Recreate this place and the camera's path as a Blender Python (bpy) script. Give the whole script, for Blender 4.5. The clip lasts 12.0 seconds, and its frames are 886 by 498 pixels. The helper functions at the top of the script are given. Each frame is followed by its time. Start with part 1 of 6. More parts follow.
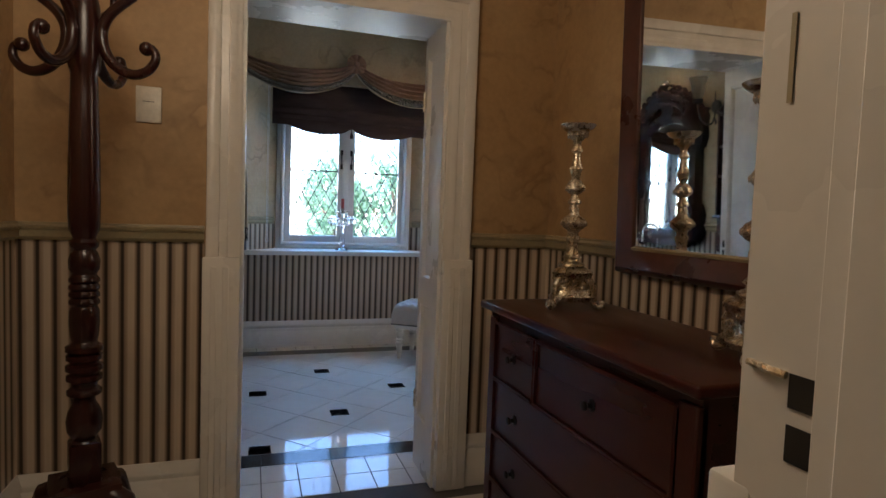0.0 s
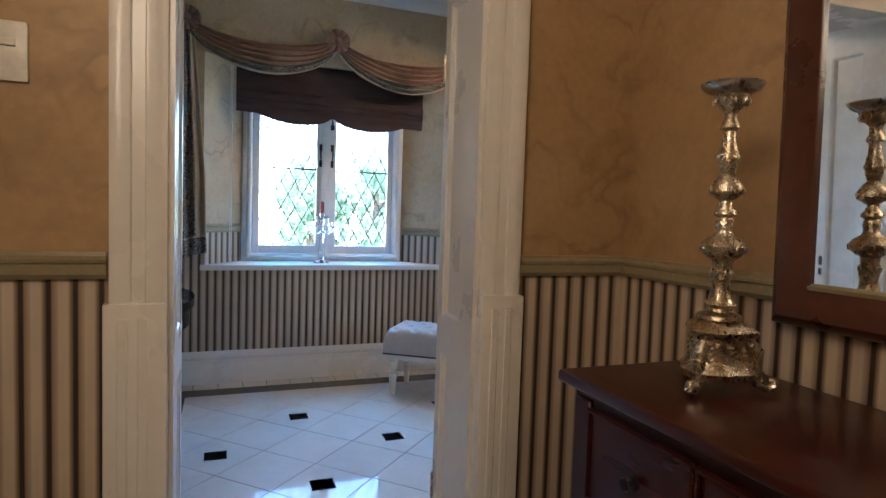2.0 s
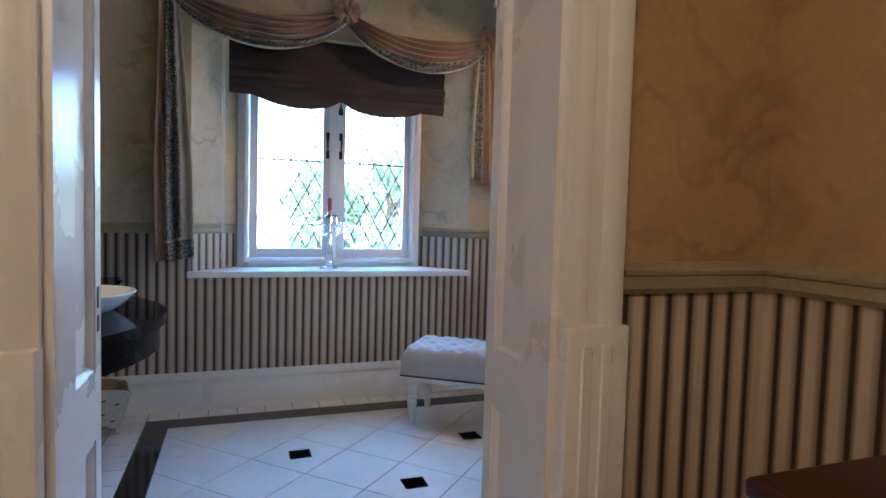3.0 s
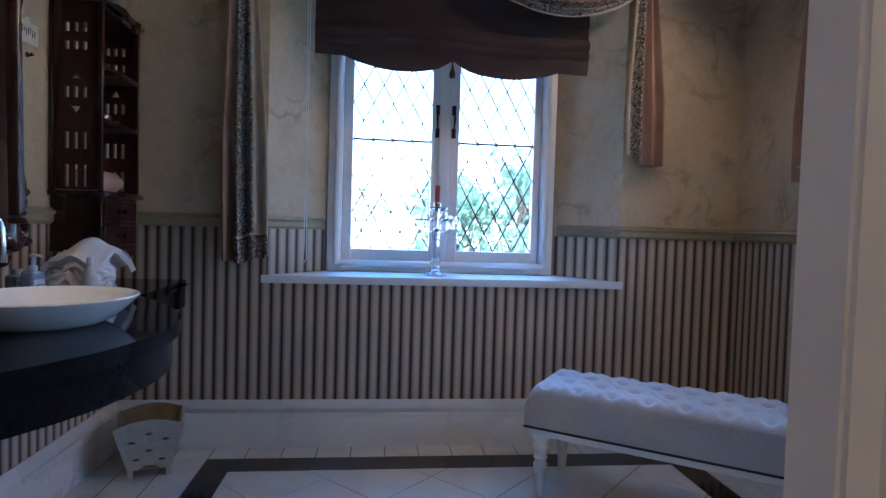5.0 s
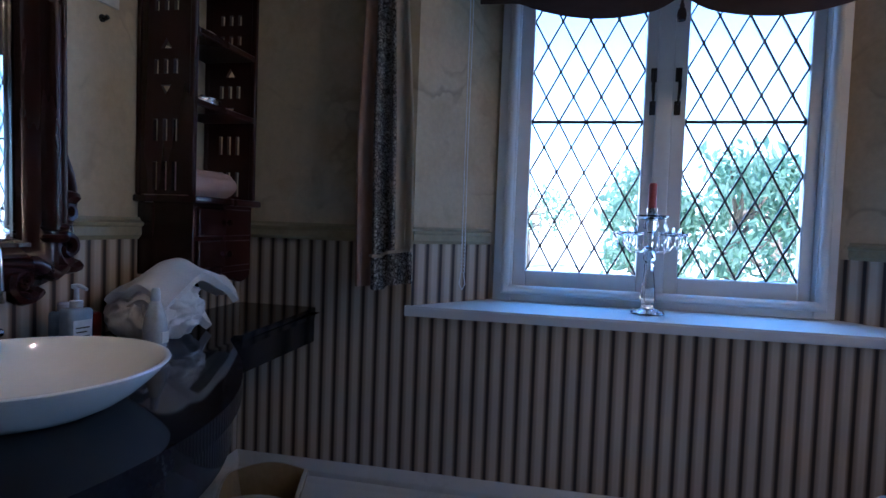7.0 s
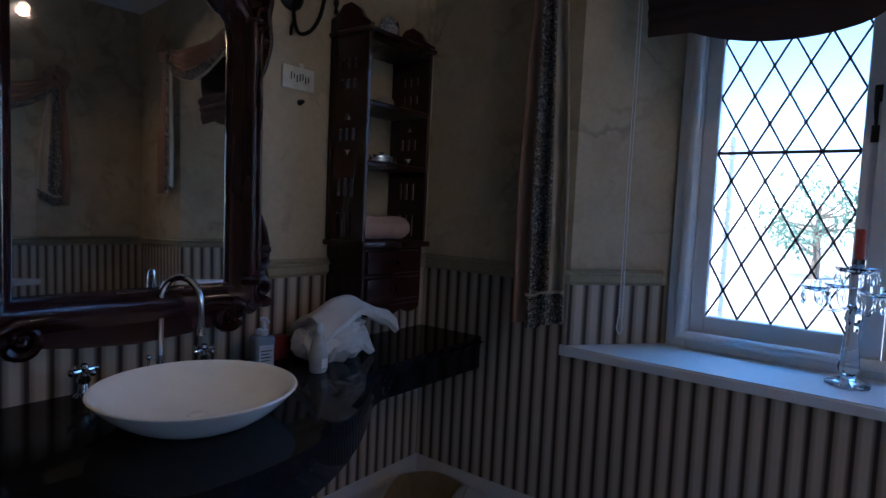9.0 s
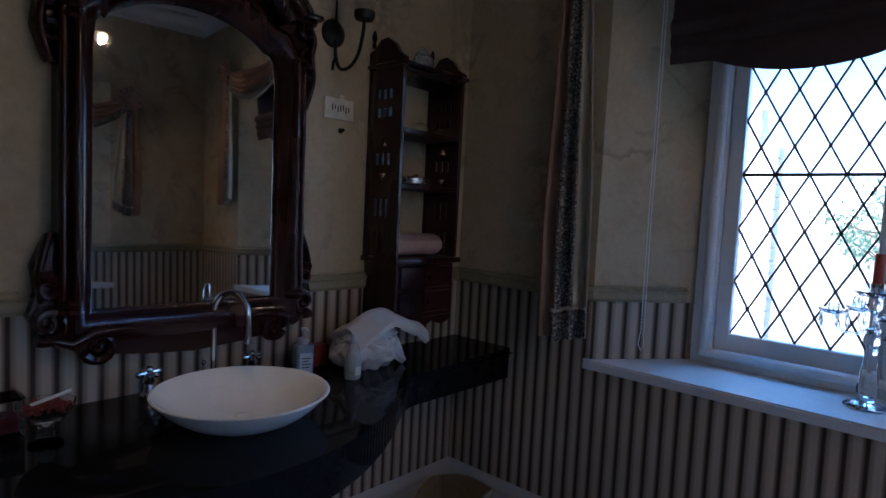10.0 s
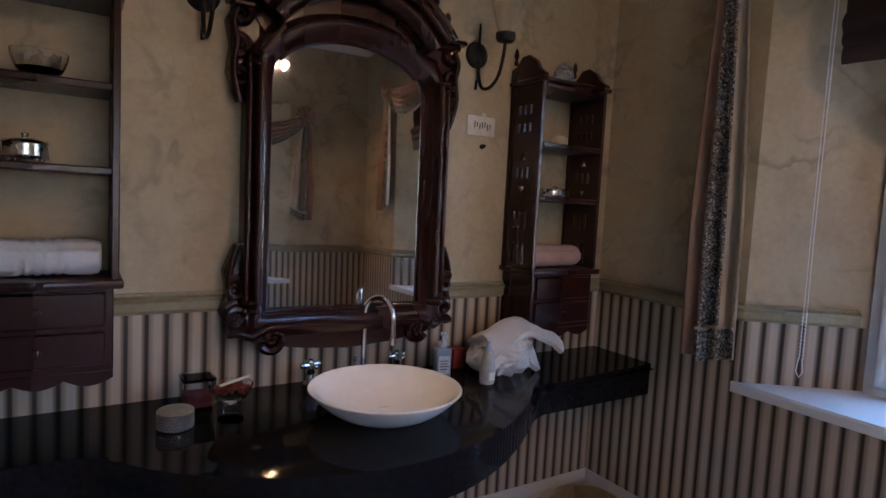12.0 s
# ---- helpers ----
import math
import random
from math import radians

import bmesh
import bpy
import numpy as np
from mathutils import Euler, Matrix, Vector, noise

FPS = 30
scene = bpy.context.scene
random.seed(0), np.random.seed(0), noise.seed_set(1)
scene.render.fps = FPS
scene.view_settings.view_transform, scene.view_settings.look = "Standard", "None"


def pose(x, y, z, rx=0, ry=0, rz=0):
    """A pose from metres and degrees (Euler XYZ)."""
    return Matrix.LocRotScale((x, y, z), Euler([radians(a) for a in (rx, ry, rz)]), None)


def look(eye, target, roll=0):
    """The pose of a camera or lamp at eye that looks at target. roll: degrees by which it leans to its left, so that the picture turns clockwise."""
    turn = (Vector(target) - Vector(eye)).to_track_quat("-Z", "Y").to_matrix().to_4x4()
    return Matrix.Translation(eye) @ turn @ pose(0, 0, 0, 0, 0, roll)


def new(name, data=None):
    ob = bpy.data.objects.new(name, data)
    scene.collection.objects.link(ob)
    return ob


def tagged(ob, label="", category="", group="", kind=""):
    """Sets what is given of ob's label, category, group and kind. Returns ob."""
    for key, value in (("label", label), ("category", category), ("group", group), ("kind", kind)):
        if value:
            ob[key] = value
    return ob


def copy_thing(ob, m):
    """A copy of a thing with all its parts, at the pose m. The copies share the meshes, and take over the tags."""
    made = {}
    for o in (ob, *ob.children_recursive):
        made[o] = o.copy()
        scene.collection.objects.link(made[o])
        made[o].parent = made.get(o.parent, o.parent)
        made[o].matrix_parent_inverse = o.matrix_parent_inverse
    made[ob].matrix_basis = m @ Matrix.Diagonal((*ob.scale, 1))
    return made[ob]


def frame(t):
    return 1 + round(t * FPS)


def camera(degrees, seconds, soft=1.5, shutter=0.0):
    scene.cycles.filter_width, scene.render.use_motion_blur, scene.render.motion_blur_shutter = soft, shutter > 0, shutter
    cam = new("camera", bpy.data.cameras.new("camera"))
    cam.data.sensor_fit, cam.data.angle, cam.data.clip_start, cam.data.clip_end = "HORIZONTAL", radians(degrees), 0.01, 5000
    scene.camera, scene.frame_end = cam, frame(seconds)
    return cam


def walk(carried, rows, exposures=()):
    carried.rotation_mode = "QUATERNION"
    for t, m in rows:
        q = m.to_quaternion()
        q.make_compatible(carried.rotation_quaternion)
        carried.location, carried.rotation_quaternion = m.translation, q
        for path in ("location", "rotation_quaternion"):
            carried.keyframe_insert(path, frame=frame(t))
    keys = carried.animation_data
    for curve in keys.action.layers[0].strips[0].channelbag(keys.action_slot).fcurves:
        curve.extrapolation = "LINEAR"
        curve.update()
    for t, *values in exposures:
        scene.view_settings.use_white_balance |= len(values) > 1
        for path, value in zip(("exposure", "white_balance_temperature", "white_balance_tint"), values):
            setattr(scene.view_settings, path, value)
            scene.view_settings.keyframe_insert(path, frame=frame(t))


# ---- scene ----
cam = camera(75.1, 12.0)
PATH = [
    (0, (0.671, 2.337, 1.231), (1.303, 4.23, 1.112), 2.1),
    (0.5, (0.649, 2.509, 1.257), (1.296, 4.398, 1.133), 2.1),
    (1, (0.647, 2.659, 1.278), (1.326, 4.536, 1.163), 2.2),
    (1.5, (0.683, 2.879, 1.277), (1.384, 4.749, 1.165), 2.1),
    (2, (0.758, 3.181, 1.266), (1.469, 5.047, 1.151), 1.9),
    (2.5, (0.823, 3.492, 1.255), (1.532, 5.359, 1.141), 1.8),
    (4.5, (1.098, 4.502, 1.135), (1.442, 6.471, 1.059), 1.6),
    (5, (1.175, 4.68, 1.12), (1.396, 6.667, 1.046), 1.7),
    (5.5, (1.273, 4.87, 1.105), (1.364, 6.867, 1.037), 1.7),
    (6, (1.272, 5.044, 1.105), (1.231, 7.042, 1.033), 1.8),
    (6.5, (1.196, 5.301, 1.142), (1.021, 7.292, 1.069), 2.0),
    (7, (1.164, 5.539, 1.164), (0.759, 7.495, 1.081), 2.1),
    (7.5, (1.23, 5.651, 1.203), (0.517, 7.518, 1.117), 2.2),
    (9.5, (1.624, 5.594, 1.382), (0.342, 7.123, 1.244), 2.8),
    (10, (1.687, 5.566, 1.41), (0.339, 7.037, 1.278), 2.9),
    (10.5, (1.719, 5.544, 1.427), (0.276, 6.921, 1.286), 2.9),
    (11, (1.77, 5.546, 1.454), (0.211, 6.789, 1.302), 3.0),
    (11.5, (1.772, 5.549, 1.463), (0.148, 6.706, 1.304), 3.0),
    (12, (1.786, 5.561, 1.459), (0.1, 6.626, 1.301), 3.0),
]
walk(cam, [(t, look(eye, target, roll)) for t, eye, target, roll in PATH], [(0, 3.2, 5800, 12), (1, 3.5, 5800, 12), (1.5, 3.7, 5750, 12), (2.5, 4.0, 5600, 14), (4.5, 3.65, 5150, 18), (5.5, 3.25, 4900, 20), (6.5, 2.9, 4850, 20), (7.5, 2.3, 4950, 20), (9.5, 1.95, 5100, 20), (10.5, 2.2, 5350, 24), (11, 2.5, 5600, 26), (11.5, 2.85, 5900, 28), (12, 3.2, 6350, 30)])

# ---- light ----
world = bpy.data.worlds.new("sky_world")
scene.world = world
world.use_nodes = True
wn = world.node_tree.nodes
sky = wn.new("ShaderNodeTexSky")
sky.sky_type, sky.sun_disc, sky.sun_elevation, sky.sun_rotation = "NISHITA", False, radians(48), radians(200)
sky.ozone_density, sky.dust_density = 5.0, 0.3
wn["Background"].inputs["Strength"].default_value = 0.15
world.node_tree.links.new(sky.outputs[0], wn["Background"].inputs["Color"])


def lamp(name, kind, m, energy, colour, size=0.1, **more):
    data = bpy.data.lights.new(name, kind)
    data.energy, data.color = energy, colour
    if kind == "AREA":
        data.shape, data.size, data.size_y = "RECTANGLE", size, more.get("size_y", size)
    elif kind == "SUN":
        data.angle = size
    else:
        data.shadow_soft_size = size
    if kind == "SPOT":
        data.spot_size, data.spot_blend = more.get("cone", 1.6), 1.0
    ob = new(name, data)
    ob.matrix_world = m
    return ob


# the sun comes over the roof from behind the house and lights the garden
lamp("sun", "SUN", look((0, 0, 10), (2.0, 6.0, 2.0)), 5.0, (1.0, 0.95, 0.88), radians(0.5))
# open sky above the garden, as it falls into the two windows
lamp("window_light", "AREA", look((1.53, 9.5, 3.5), (1.53, 7.7, 1.5)), 18.0, (0.20, 0.54, 1.0), 2.6, size_y=1.6)
lamp("window_light_east", "AREA", look((5.0, 6.0, 3.5), (3.2, 6.0, 1.5)), 3.0, (0.45, 0.72, 1.0), 2.0, size_y=1.4)
# warm lamps: unseen fill added for the lobby, and the downlight over the basin
lamp("lobby_fill", "POINT", pose(0.42, 3.25, 2.10), 1.85, (1.0, 0.78, 0.52), 0.28)
lamp("basin_downlight", "SPOT", pose(0.06, 6.33, 2.93), 4.5, (1.0, 0.72, 0.40), 0.02, cone=0.62)
lamp("ceiling_spot", "SPOT", look((2.72, 6.66, 2.56), (0.0, 5.9, 1.5)), 3.2, (1.0, 0.70, 0.38), 0.015, cone=1.3)
lamp("ceiling_spot", "SPOT", look((2.72, 6.76, 2.56), (1.5, 7.4, 0.5)), 3.4, (1.0, 0.66, 0.35), 0.02, cone=2.4)

# ---- materials ----


def nodes(name):
    m = bpy.data.materials.new(name)
    m.use_nodes = True
    t = m.node_tree
    return m, t, t.nodes["Principled BSDF"]


def add(t, kind, **values):
    n = t.nodes.new(kind)
    for key, value in values.items():
        if key == "operation":
            n.operation = value
        else:
            n.inputs[key.replace("_", " ")].default_value = value
    return n


def coords(t, world_space=False):
    if world_space:
        return t.nodes.new("ShaderNodeNewGeometry").outputs["Position"]
    return t.nodes.new("ShaderNodeTexCoord").outputs["Object"]


def ramp(t, source, stops):
    r = t.nodes.new("ShaderNodeValToRGB")
    e = r.color_ramp.elements
    while len(e) < len(stops):
        e.new(0.5)
    for k, (p, c) in zip(e, stops):
        k.position, k.color = p, (*c, 1) if len(c) == 3 else c
    t.links.new(source, r.inputs[0])
    return r.outputs[0]


def grey(v):
    return (v, v, v)


def mix(t, kind, fac, a, b):
    m = t.nodes.new("ShaderNodeMix")
    m.data_type, m.blend_type = "RGBA", kind
    for socket, value in ((m.inputs[0], fac), (m.inputs[6], a), (m.inputs[7], b)):
        if isinstance(value, (int, float)):
            socket.default_value = value
        elif isinstance(value, tuple):
            socket.default_value = (*value, 1)
        else:
            t.links.new(value, socket)
    return m.outputs[2]


def noise_of(t, where, scale, detail=4.0, rough=0.55, stretch=None, distortion=0.0):
    n = add(t, "ShaderNodeTexNoise", Scale=scale, Detail=detail, Roughness=rough, Distortion=distortion)
    if stretch:
        mp = t.nodes.new("ShaderNodeMapping")
        mp.inputs["Scale"].default_value = stretch
        t.links.new(where, mp.inputs[0])
        where = mp.outputs[0]
    t.links.new(where, n.inputs["Vector"])
    return n.outputs["Fac"]


def bump(t, p, height, strength=0.2, distance=0.002):
    b = add(t, "ShaderNodeBump", Strength=strength, Distance=distance)
    t.links.new(height, b.inputs["Height"])
    t.links.new(b.outputs[0], p.inputs["Normal"])


def surface(name, dark, light, rough=0.5, metal=0.0, scale=6.0, fine=60.0, relief=0.15, stretch=None, rough_var=0.12, coat=0.0, spec=0.5, space=False, var=0.16):
    """Two scales of colour variation, fine relief and uneven gloss."""
    m, t, p = nodes(name)
    w = coords(t, space)
    broad, close = noise_of(t, w, scale, 5, 0.6, stretch), noise_of(t, w, fine, 3, 0.6, stretch)
    c = mix(t, "MIX", ramp(t, broad, [(0.3, grey(0)), (0.7, grey(1))]), dark, light)
    c = mix(t, "MULTIPLY", 1.0, c, ramp(t, close, [(0.25, grey(1 - var)), (0.75, grey(1 + 0.4 * var))]))
    t.links.new(c, p.inputs["Base Color"])
    t.links.new(ramp(t, broad, [(0.2, grey(max(0.02, rough - rough_var))), (0.8, grey(min(1, rough + rough_var)))]), p.inputs["Roughness"])
    p.inputs["Metallic"].default_value, p.inputs["Coat Weight"].default_value = metal, coat
    p.inputs["Coat Roughness"].default_value, p.inputs["Specular IOR Level"].default_value = 0.08, spec
    if relief:
        bump(t, p, close, relief)
    return m


def glass(name, colour=(1, 1, 1), rough=0.0, ior=1.45):
    m, t, p = nodes(name)
    p.inputs["Base Color"].default_value, p.inputs["Roughness"].default_value = (*colour, 1), rough
    p.inputs["Transmission Weight"].default_value, p.inputs["IOR"].default_value = 1.0, ior
    return m


def sponged(name, base, light, dark, vein):
    """Sponged and veined paint, as on a faux marble wall."""
    m, t, p = nodes(name)
    w = coords(t, True)
    a, b = noise_of(t, w, 1.6, 5, 0.6, distortion=0.3), noise_of(t, w, 6.0, 6, 0.65, distortion=0.25)
    c = mix(t, "MIX", ramp(t, a, [(0.3, grey(0)), (0.72, grey(1))]), base, light)
    c = mix(t, "MIX", ramp(t, b, [(0.5, grey(0)), (0.75, grey(0.55))]), c, dark)
    v = noise_of(t, w, 4.2, 3, 0.5, distortion=0.5)
    line = ramp(t, v, [(0.462, grey(0)), (0.493, grey(1)), (0.503, grey(0.9)), (0.56, grey(0))])
    keep = ramp(t, noise_of(t, w, 3.7, 2), [(0.46, grey(0)), (0.64, grey(0.62))])
    c = mix(t, "MIX", mix(t, "MULTIPLY", 1.0, line, keep), c, vein)
    c = mix(t, "MULTIPLY", 1.0, c, ramp(t, noise_of(t, w, 45, 3), [(0.3, grey(0.93)), (0.7, grey(1.05))]))
    t.links.new(c, p.inputs["Base Color"])
    p.inputs["Roughness"].default_value = 0.55
    bump(t, p, noise_of(t, w, 30, 4), 0.12)
    return m


def stripes(name, pale, mid, dark):
    """Striped wallpaper, one repeat every 54 mm along the wall."""
    m, t, p = nodes(name)
    g = t.nodes.new("ShaderNodeNewGeometry")
    pos, nor = t.nodes.new("ShaderNodeSeparateXYZ"), t.nodes.new("ShaderNodeSeparateXYZ")
    t.links.new(g.outputs["Position"], pos.inputs[0])
    t.links.new(g.outputs["True Normal"], nor.inputs[0])
    ab = add(t, "ShaderNodeMath", operation="ABSOLUTE")
    t.links.new(nor.outputs[0], ab.inputs[0])
    gt = add(t, "ShaderNodeMath", operation="GREATER_THAN")
    t.links.new(ab.outputs[0], gt.inputs[0])
    gt.inputs[1].default_value = 0.6
    pick = t.nodes.new("ShaderNodeMix")
    t.links.new(gt.outputs[0], pick.inputs[0])
    t.links.new(pos.outputs[0], pick.inputs[2])
    t.links.new(pos.outputs[1], pick.inputs[3])
    mul = add(t, "ShaderNodeMath", operation="MULTIPLY")
    mul.inputs[1].default_value = 1 / 0.054
    t.links.new(pick.outputs[0], mul.inputs[0])
    fr = add(t, "ShaderNodeMath", operation="FRACT")
    t.links.new(mul.outputs[0], fr.inputs[0])
    c = ramp(t, fr.outputs[0], [(0.0, dark), (0.11, dark), (0.15, mid), (0.34, tuple(0.4 * a + 0.6 * b for a, b in zip(mid, pale))), (0.42, pale), (0.74, pale), (0.86, mid), (0.93, tuple(0.6 * a for a in mid)), (0.96, dark)])
    w = g.outputs["Position"]
    c = mix(t, "MULTIPLY", 1.0, c, ramp(t, noise_of(t, w, 2.2, 4), [(0.3, grey(0.88)), (0.7, grey(1.05))]))
    c = mix(t, "MULTIPLY", 1.0, c, ramp(t, noise_of(t, w, 40, 3, stretch=(1, 1, 0.08)), [(0.3, grey(0.92)), (0.7, grey(1.06))]))
    t.links.new(c, p.inputs["Base Color"])
    p.inputs["Roughness"].default_value = 0.5
    bump(t, p, noise_of(t, w, 90, 2), 0.08)
    return m


M_LOBBY = sponged("ochre_sponged_paint", (0.40, 0.255, 0.115), (0.46, 0.31, 0.155), (0.29, 0.175, 0.075), (0.25, 0.15, 0.07))
M_BATH = sponged("cream_marbled_paint", (0.47, 0.365, 0.220), (0.57, 0.465, 0.305), (0.39, 0.28, 0.150), (0.26, 0.20, 0.13))
M_STRIPE = stripes("striped_wallpaper", (0.58, 0.48, 0.36), (0.27, 0.19, 0.125), (0.040, 0.024, 0.018))
M_RAIL = surface("olive_gold_rail_paint", (0.26, 0.215, 0.12), (0.37, 0.31, 0.185), 0.42, scale=3, fine=50)
M_WHITE = surface("cream_gloss_paint", (0.73, 0.70, 0.64), (0.77, 0.745, 0.69), 0.28, scale=2, fine=25, relief=0.08, var=0.04, rough_var=0.03)
M_WINDOW = surface("white_window_paint", (0.78, 0.78, 0.77), (0.81, 0.81, 0.80), 0.3, scale=3, fine=30, relief=0.08, var=0.04, rough_var=0.03)
M_CEIL = surface("white_ceiling_paint", (0.74, 0.73, 0.71), (0.80, 0.79, 0.77), 0.7, scale=2, fine=60, relief=0.1, var=0.04, rough_var=0.03)
M_TILE = surface("white_glazed_tile", (0.68, 0.66, 0.62), (0.80, 0.78, 0.74), 0.05, scale=2.5, fine=14, relief=0.02, rough_var=0.02, spec=0.9, coat=0.5, space=True, var=0.04)
M_TILE_B = surface("cream_glazed_tile", (0.66, 0.62, 0.53), (0.76, 0.72, 0.63), 0.12, scale=2.5, fine=14, relief=0.02, rough_var=0.04, space=True, var=0.04)
M_TILE_K = surface("black_glazed_tile", (0.012, 0.011, 0.012), (0.03, 0.027, 0.026), 0.12, scale=5, fine=40, relief=0.02, rough_var=0.04, space=True)
M_GROUT = surface("grey_grout", (0.07, 0.065, 0.06), (0.12, 0.11, 0.10), 0.8, scale=5, fine=90, space=True)
M_WOOD = surface("dark_red_mahogany", (0.016, 0.0036, 0.0032), (0.038, 0.0075, 0.0058), 0.27, scale=3, fine=24, relief=0.06, stretch=(1, 1, 0.12), coat=0.1, spec=0.42)
M_DRESSER = surface("polished_cherry_wood", (0.034, 0.0058, 0.0042), (0.062, 0.0108, 0.0068), 0.34, scale=3, fine=22, relief=0.05, stretch=(1, 0.12, 1), coat=0.12, spec=0.35)
M_FRAMEWOOD = surface("brown_mirror_frame_wood", (0.050, 0.014, 0.009), (0.092, 0.028, 0.017), 0.3, scale=4, fine=30, relief=0.05, coat=0.3)
M_GRANITE = surface("black_polished_granite", (0.006, 0.006, 0.007), (0.014, 0.014, 0.016), 0.05, scale=60, fine=260, relief=0.0, rough_var=0.02, spec=0.4)
M_GRANITE.node_tree.nodes["Principled BSDF"].inputs["IOR"].default_value = 1.25
M_CHROME = surface("chrome", (0.75, 0.75, 0.77), (0.85, 0.85, 0.86), 0.07, 1.0, scale=20, fine=80, relief=0.0, rough_var=0.03)


def chased_metal(name, dark, pale, tarnish):
    """Chased and worn metal: hammered relief with tarnish left in the hollows."""
    m, t, p = nodes(name)
    w = coords(t)
    v = add(t, "ShaderNodeTexVoronoi", Scale=70.0, Randomness=0.9)
    t.links.new(w, v.inputs["Vector"])
    broad, curl = noise_of(t, w, 26, 4, 0.6), noise_of(t, w, 52, 3, 0.6, distortion=2.2)
    c = mix(t, "MIX", ramp(t, broad, [(0.35, grey(0)), (0.65, grey(1))]), dark, pale)
    c = mix(t, "MIX", ramp(t, curl, [(0.38, grey(0.55)), (0.48, grey(0))]), c, tarnish)
    t.links.new(c, p.inputs["Base Color"])
    t.links.new(ramp(t, curl, [(0.35, grey(0.48)), (0.60, grey(0.22))]), p.inputs["Roughness"])
    p.inputs["Metallic"].default_value = 1.0
    bump(t, p, mix(t, "ADD", 0.6, curl, v.outputs["Distance"]), 0.5, 0.003)
    return m


M_BRASS = chased_metal("worn_silvered_brass", (0.46, 0.36, 0.21), (0.74, 0.68, 0.57), (0.16, 0.12, 0.07))
M_SILVER = surface("tarnished_silver", (0.55, 0.53, 0.49), (0.80, 0.78, 0.73), 0.25, 1.0, scale=18, fine=90, relief=0.2)
M_IRON = surface("black_wrought_iron", (0.012, 0.011, 0.011), (0.03, 0.027, 0.025), 0.45, 0.6, scale=15, fine=90)
M_CERAMIC = surface("white_ceramic", (0.80, 0.79, 0.76), (0.84, 0.83, 0.80), 0.06, scale=4, fine=20, relief=0.0, rough_var=0.02, var=0.04)
M_TOWEL = surface("white_towelling", (0.66, 0.63, 0.60), (0.80, 0.78, 0.75), 0.95, scale=12, fine=420, relief=0.9, spec=0.1)
M_PINK = surface("pink_towelling", (0.55, 0.36, 0.31), (0.66, 0.46, 0.40), 0.95, scale=12, fine=420, relief=0.9, spec=0.1)
M_LEATHER = surface("white_buttoned_leather", (0.47, 0.43, 0.405), (0.56, 0.52, 0.49), 0.58, scale=5, fine=120, relief=0.25)
M_CURTAIN = surface("terracotta_curtain_cloth", (0.30, 0.18, 0.13), (0.41, 0.27, 0.20), 0.8, scale=5, fine=260, relief=0.4, spec=0.2)
M_LINING = surface("cream_curtain_lining", (0.52, 0.44, 0.33), (0.62, 0.54, 0.42), 0.8, scale=5, fine=260, relief=0.4, spec=0.2)
M_BLIND = surface("dark_plum_brown_blind_cloth", (0.045, 0.032, 0.035), (0.075, 0.055, 0.056), 0.85, scale=4, fine=240, relief=0.6, stretch=(1, 1, 4), spec=0.2)
M_LEAD = surface("dark_lead_came", (0.03, 0.03, 0.032), (0.06, 0.06, 0.062), 0.5, 0.5, scale=20, fine=90)
M_GLASS = glass("window_glass", (0.97, 1.0, 0.99), 0.0, 1.2)
M_THIN = glass("clear_jar_glass", (0.95, 0.97, 0.97), 0.0, 1.15)
M_CRYSTAL = glass("cut_crystal", (0.97, 0.98, 1.0), 0.0, 1.5)
M_MIRROR = surface("silvered_mirror", (0.86, 0.87, 0.86), (0.88, 0.89, 0.88), 0.015, 1.0, scale=3, fine=10, relief=0.0, rough_var=0.01)
M_PLASTIC = surface("cream_plastic", (0.72, 0.68, 0.58), (0.78, 0.74, 0.64), 0.35, scale=6, fine=40, relief=0.03)
# near-black for shade in holes and gaps, and for the bench piping
M_DARK = surface("dark_shade_and_piping", (0.012, 0.010, 0.009), (0.02, 0.018, 0.016), 0.6)


def fretted_trim():
    """Dark braid with small pale scrolls and dots."""
    m, t, p = nodes("dark_patterned_braid")
    w = coords(t)
    v = add(t, "ShaderNodeTexVoronoi", Scale=62.0, Randomness=0.75)
    t.links.new(w, v.inputs["Vector"])
    n = noise_of(t, w, 75, 3, 0.6, distortion=2.0)
    dots = ramp(t, v.outputs["Distance"], [(0.26, grey(1)), (0.34, grey(0))])
    curl = ramp(t, n, [(0.50, grey(0)), (0.53, grey(1)), (0.57, grey(1)), (0.60, grey(0))])
    c = mix(t, "MIX", mix(t, "LIGHTEN", 1.0, dots, curl), (0.022, 0.018, 0.018), (0.50, 0.47, 0.42))
    t.links.new(c, p.inputs["Base Color"])
    p.inputs["Roughness"].default_value = 0.75
    bump(t, p, n, 0.4)
    return m


M_BRAID = fretted_trim()

# ---- builders ----


def part(name, bm, material, parent, label="", smooth=True, angle=40):
    """Links a bmesh as one mesh object under a thing or a part."""
    me = bpy.data.meshes.new(name)
    bmesh.ops.recalc_face_normals(bm, faces=bm.faces)
    if smooth:
        for f in bm.faces:
            f.smooth = True
        for e in bm.edges:
            e.smooth = len(e.link_faces) == 2 and e.calc_face_angle(0) < radians(angle)
    bm.to_mesh(me)
    bm.free()
    for k in material if isinstance(material, (list, tuple)) else [material]:
        me.materials.append(k)
    ob = new(name, me)
    ob.parent = parent
    if label:
        ob["label"] = label
    return ob


def thing(name, label, category, m=None, group="", kind=""):
    ob = new(name)
    ob.empty_display_size = 0.1
    ob.matrix_world = m or Matrix()
    return tagged(ob, label, category, group, kind)


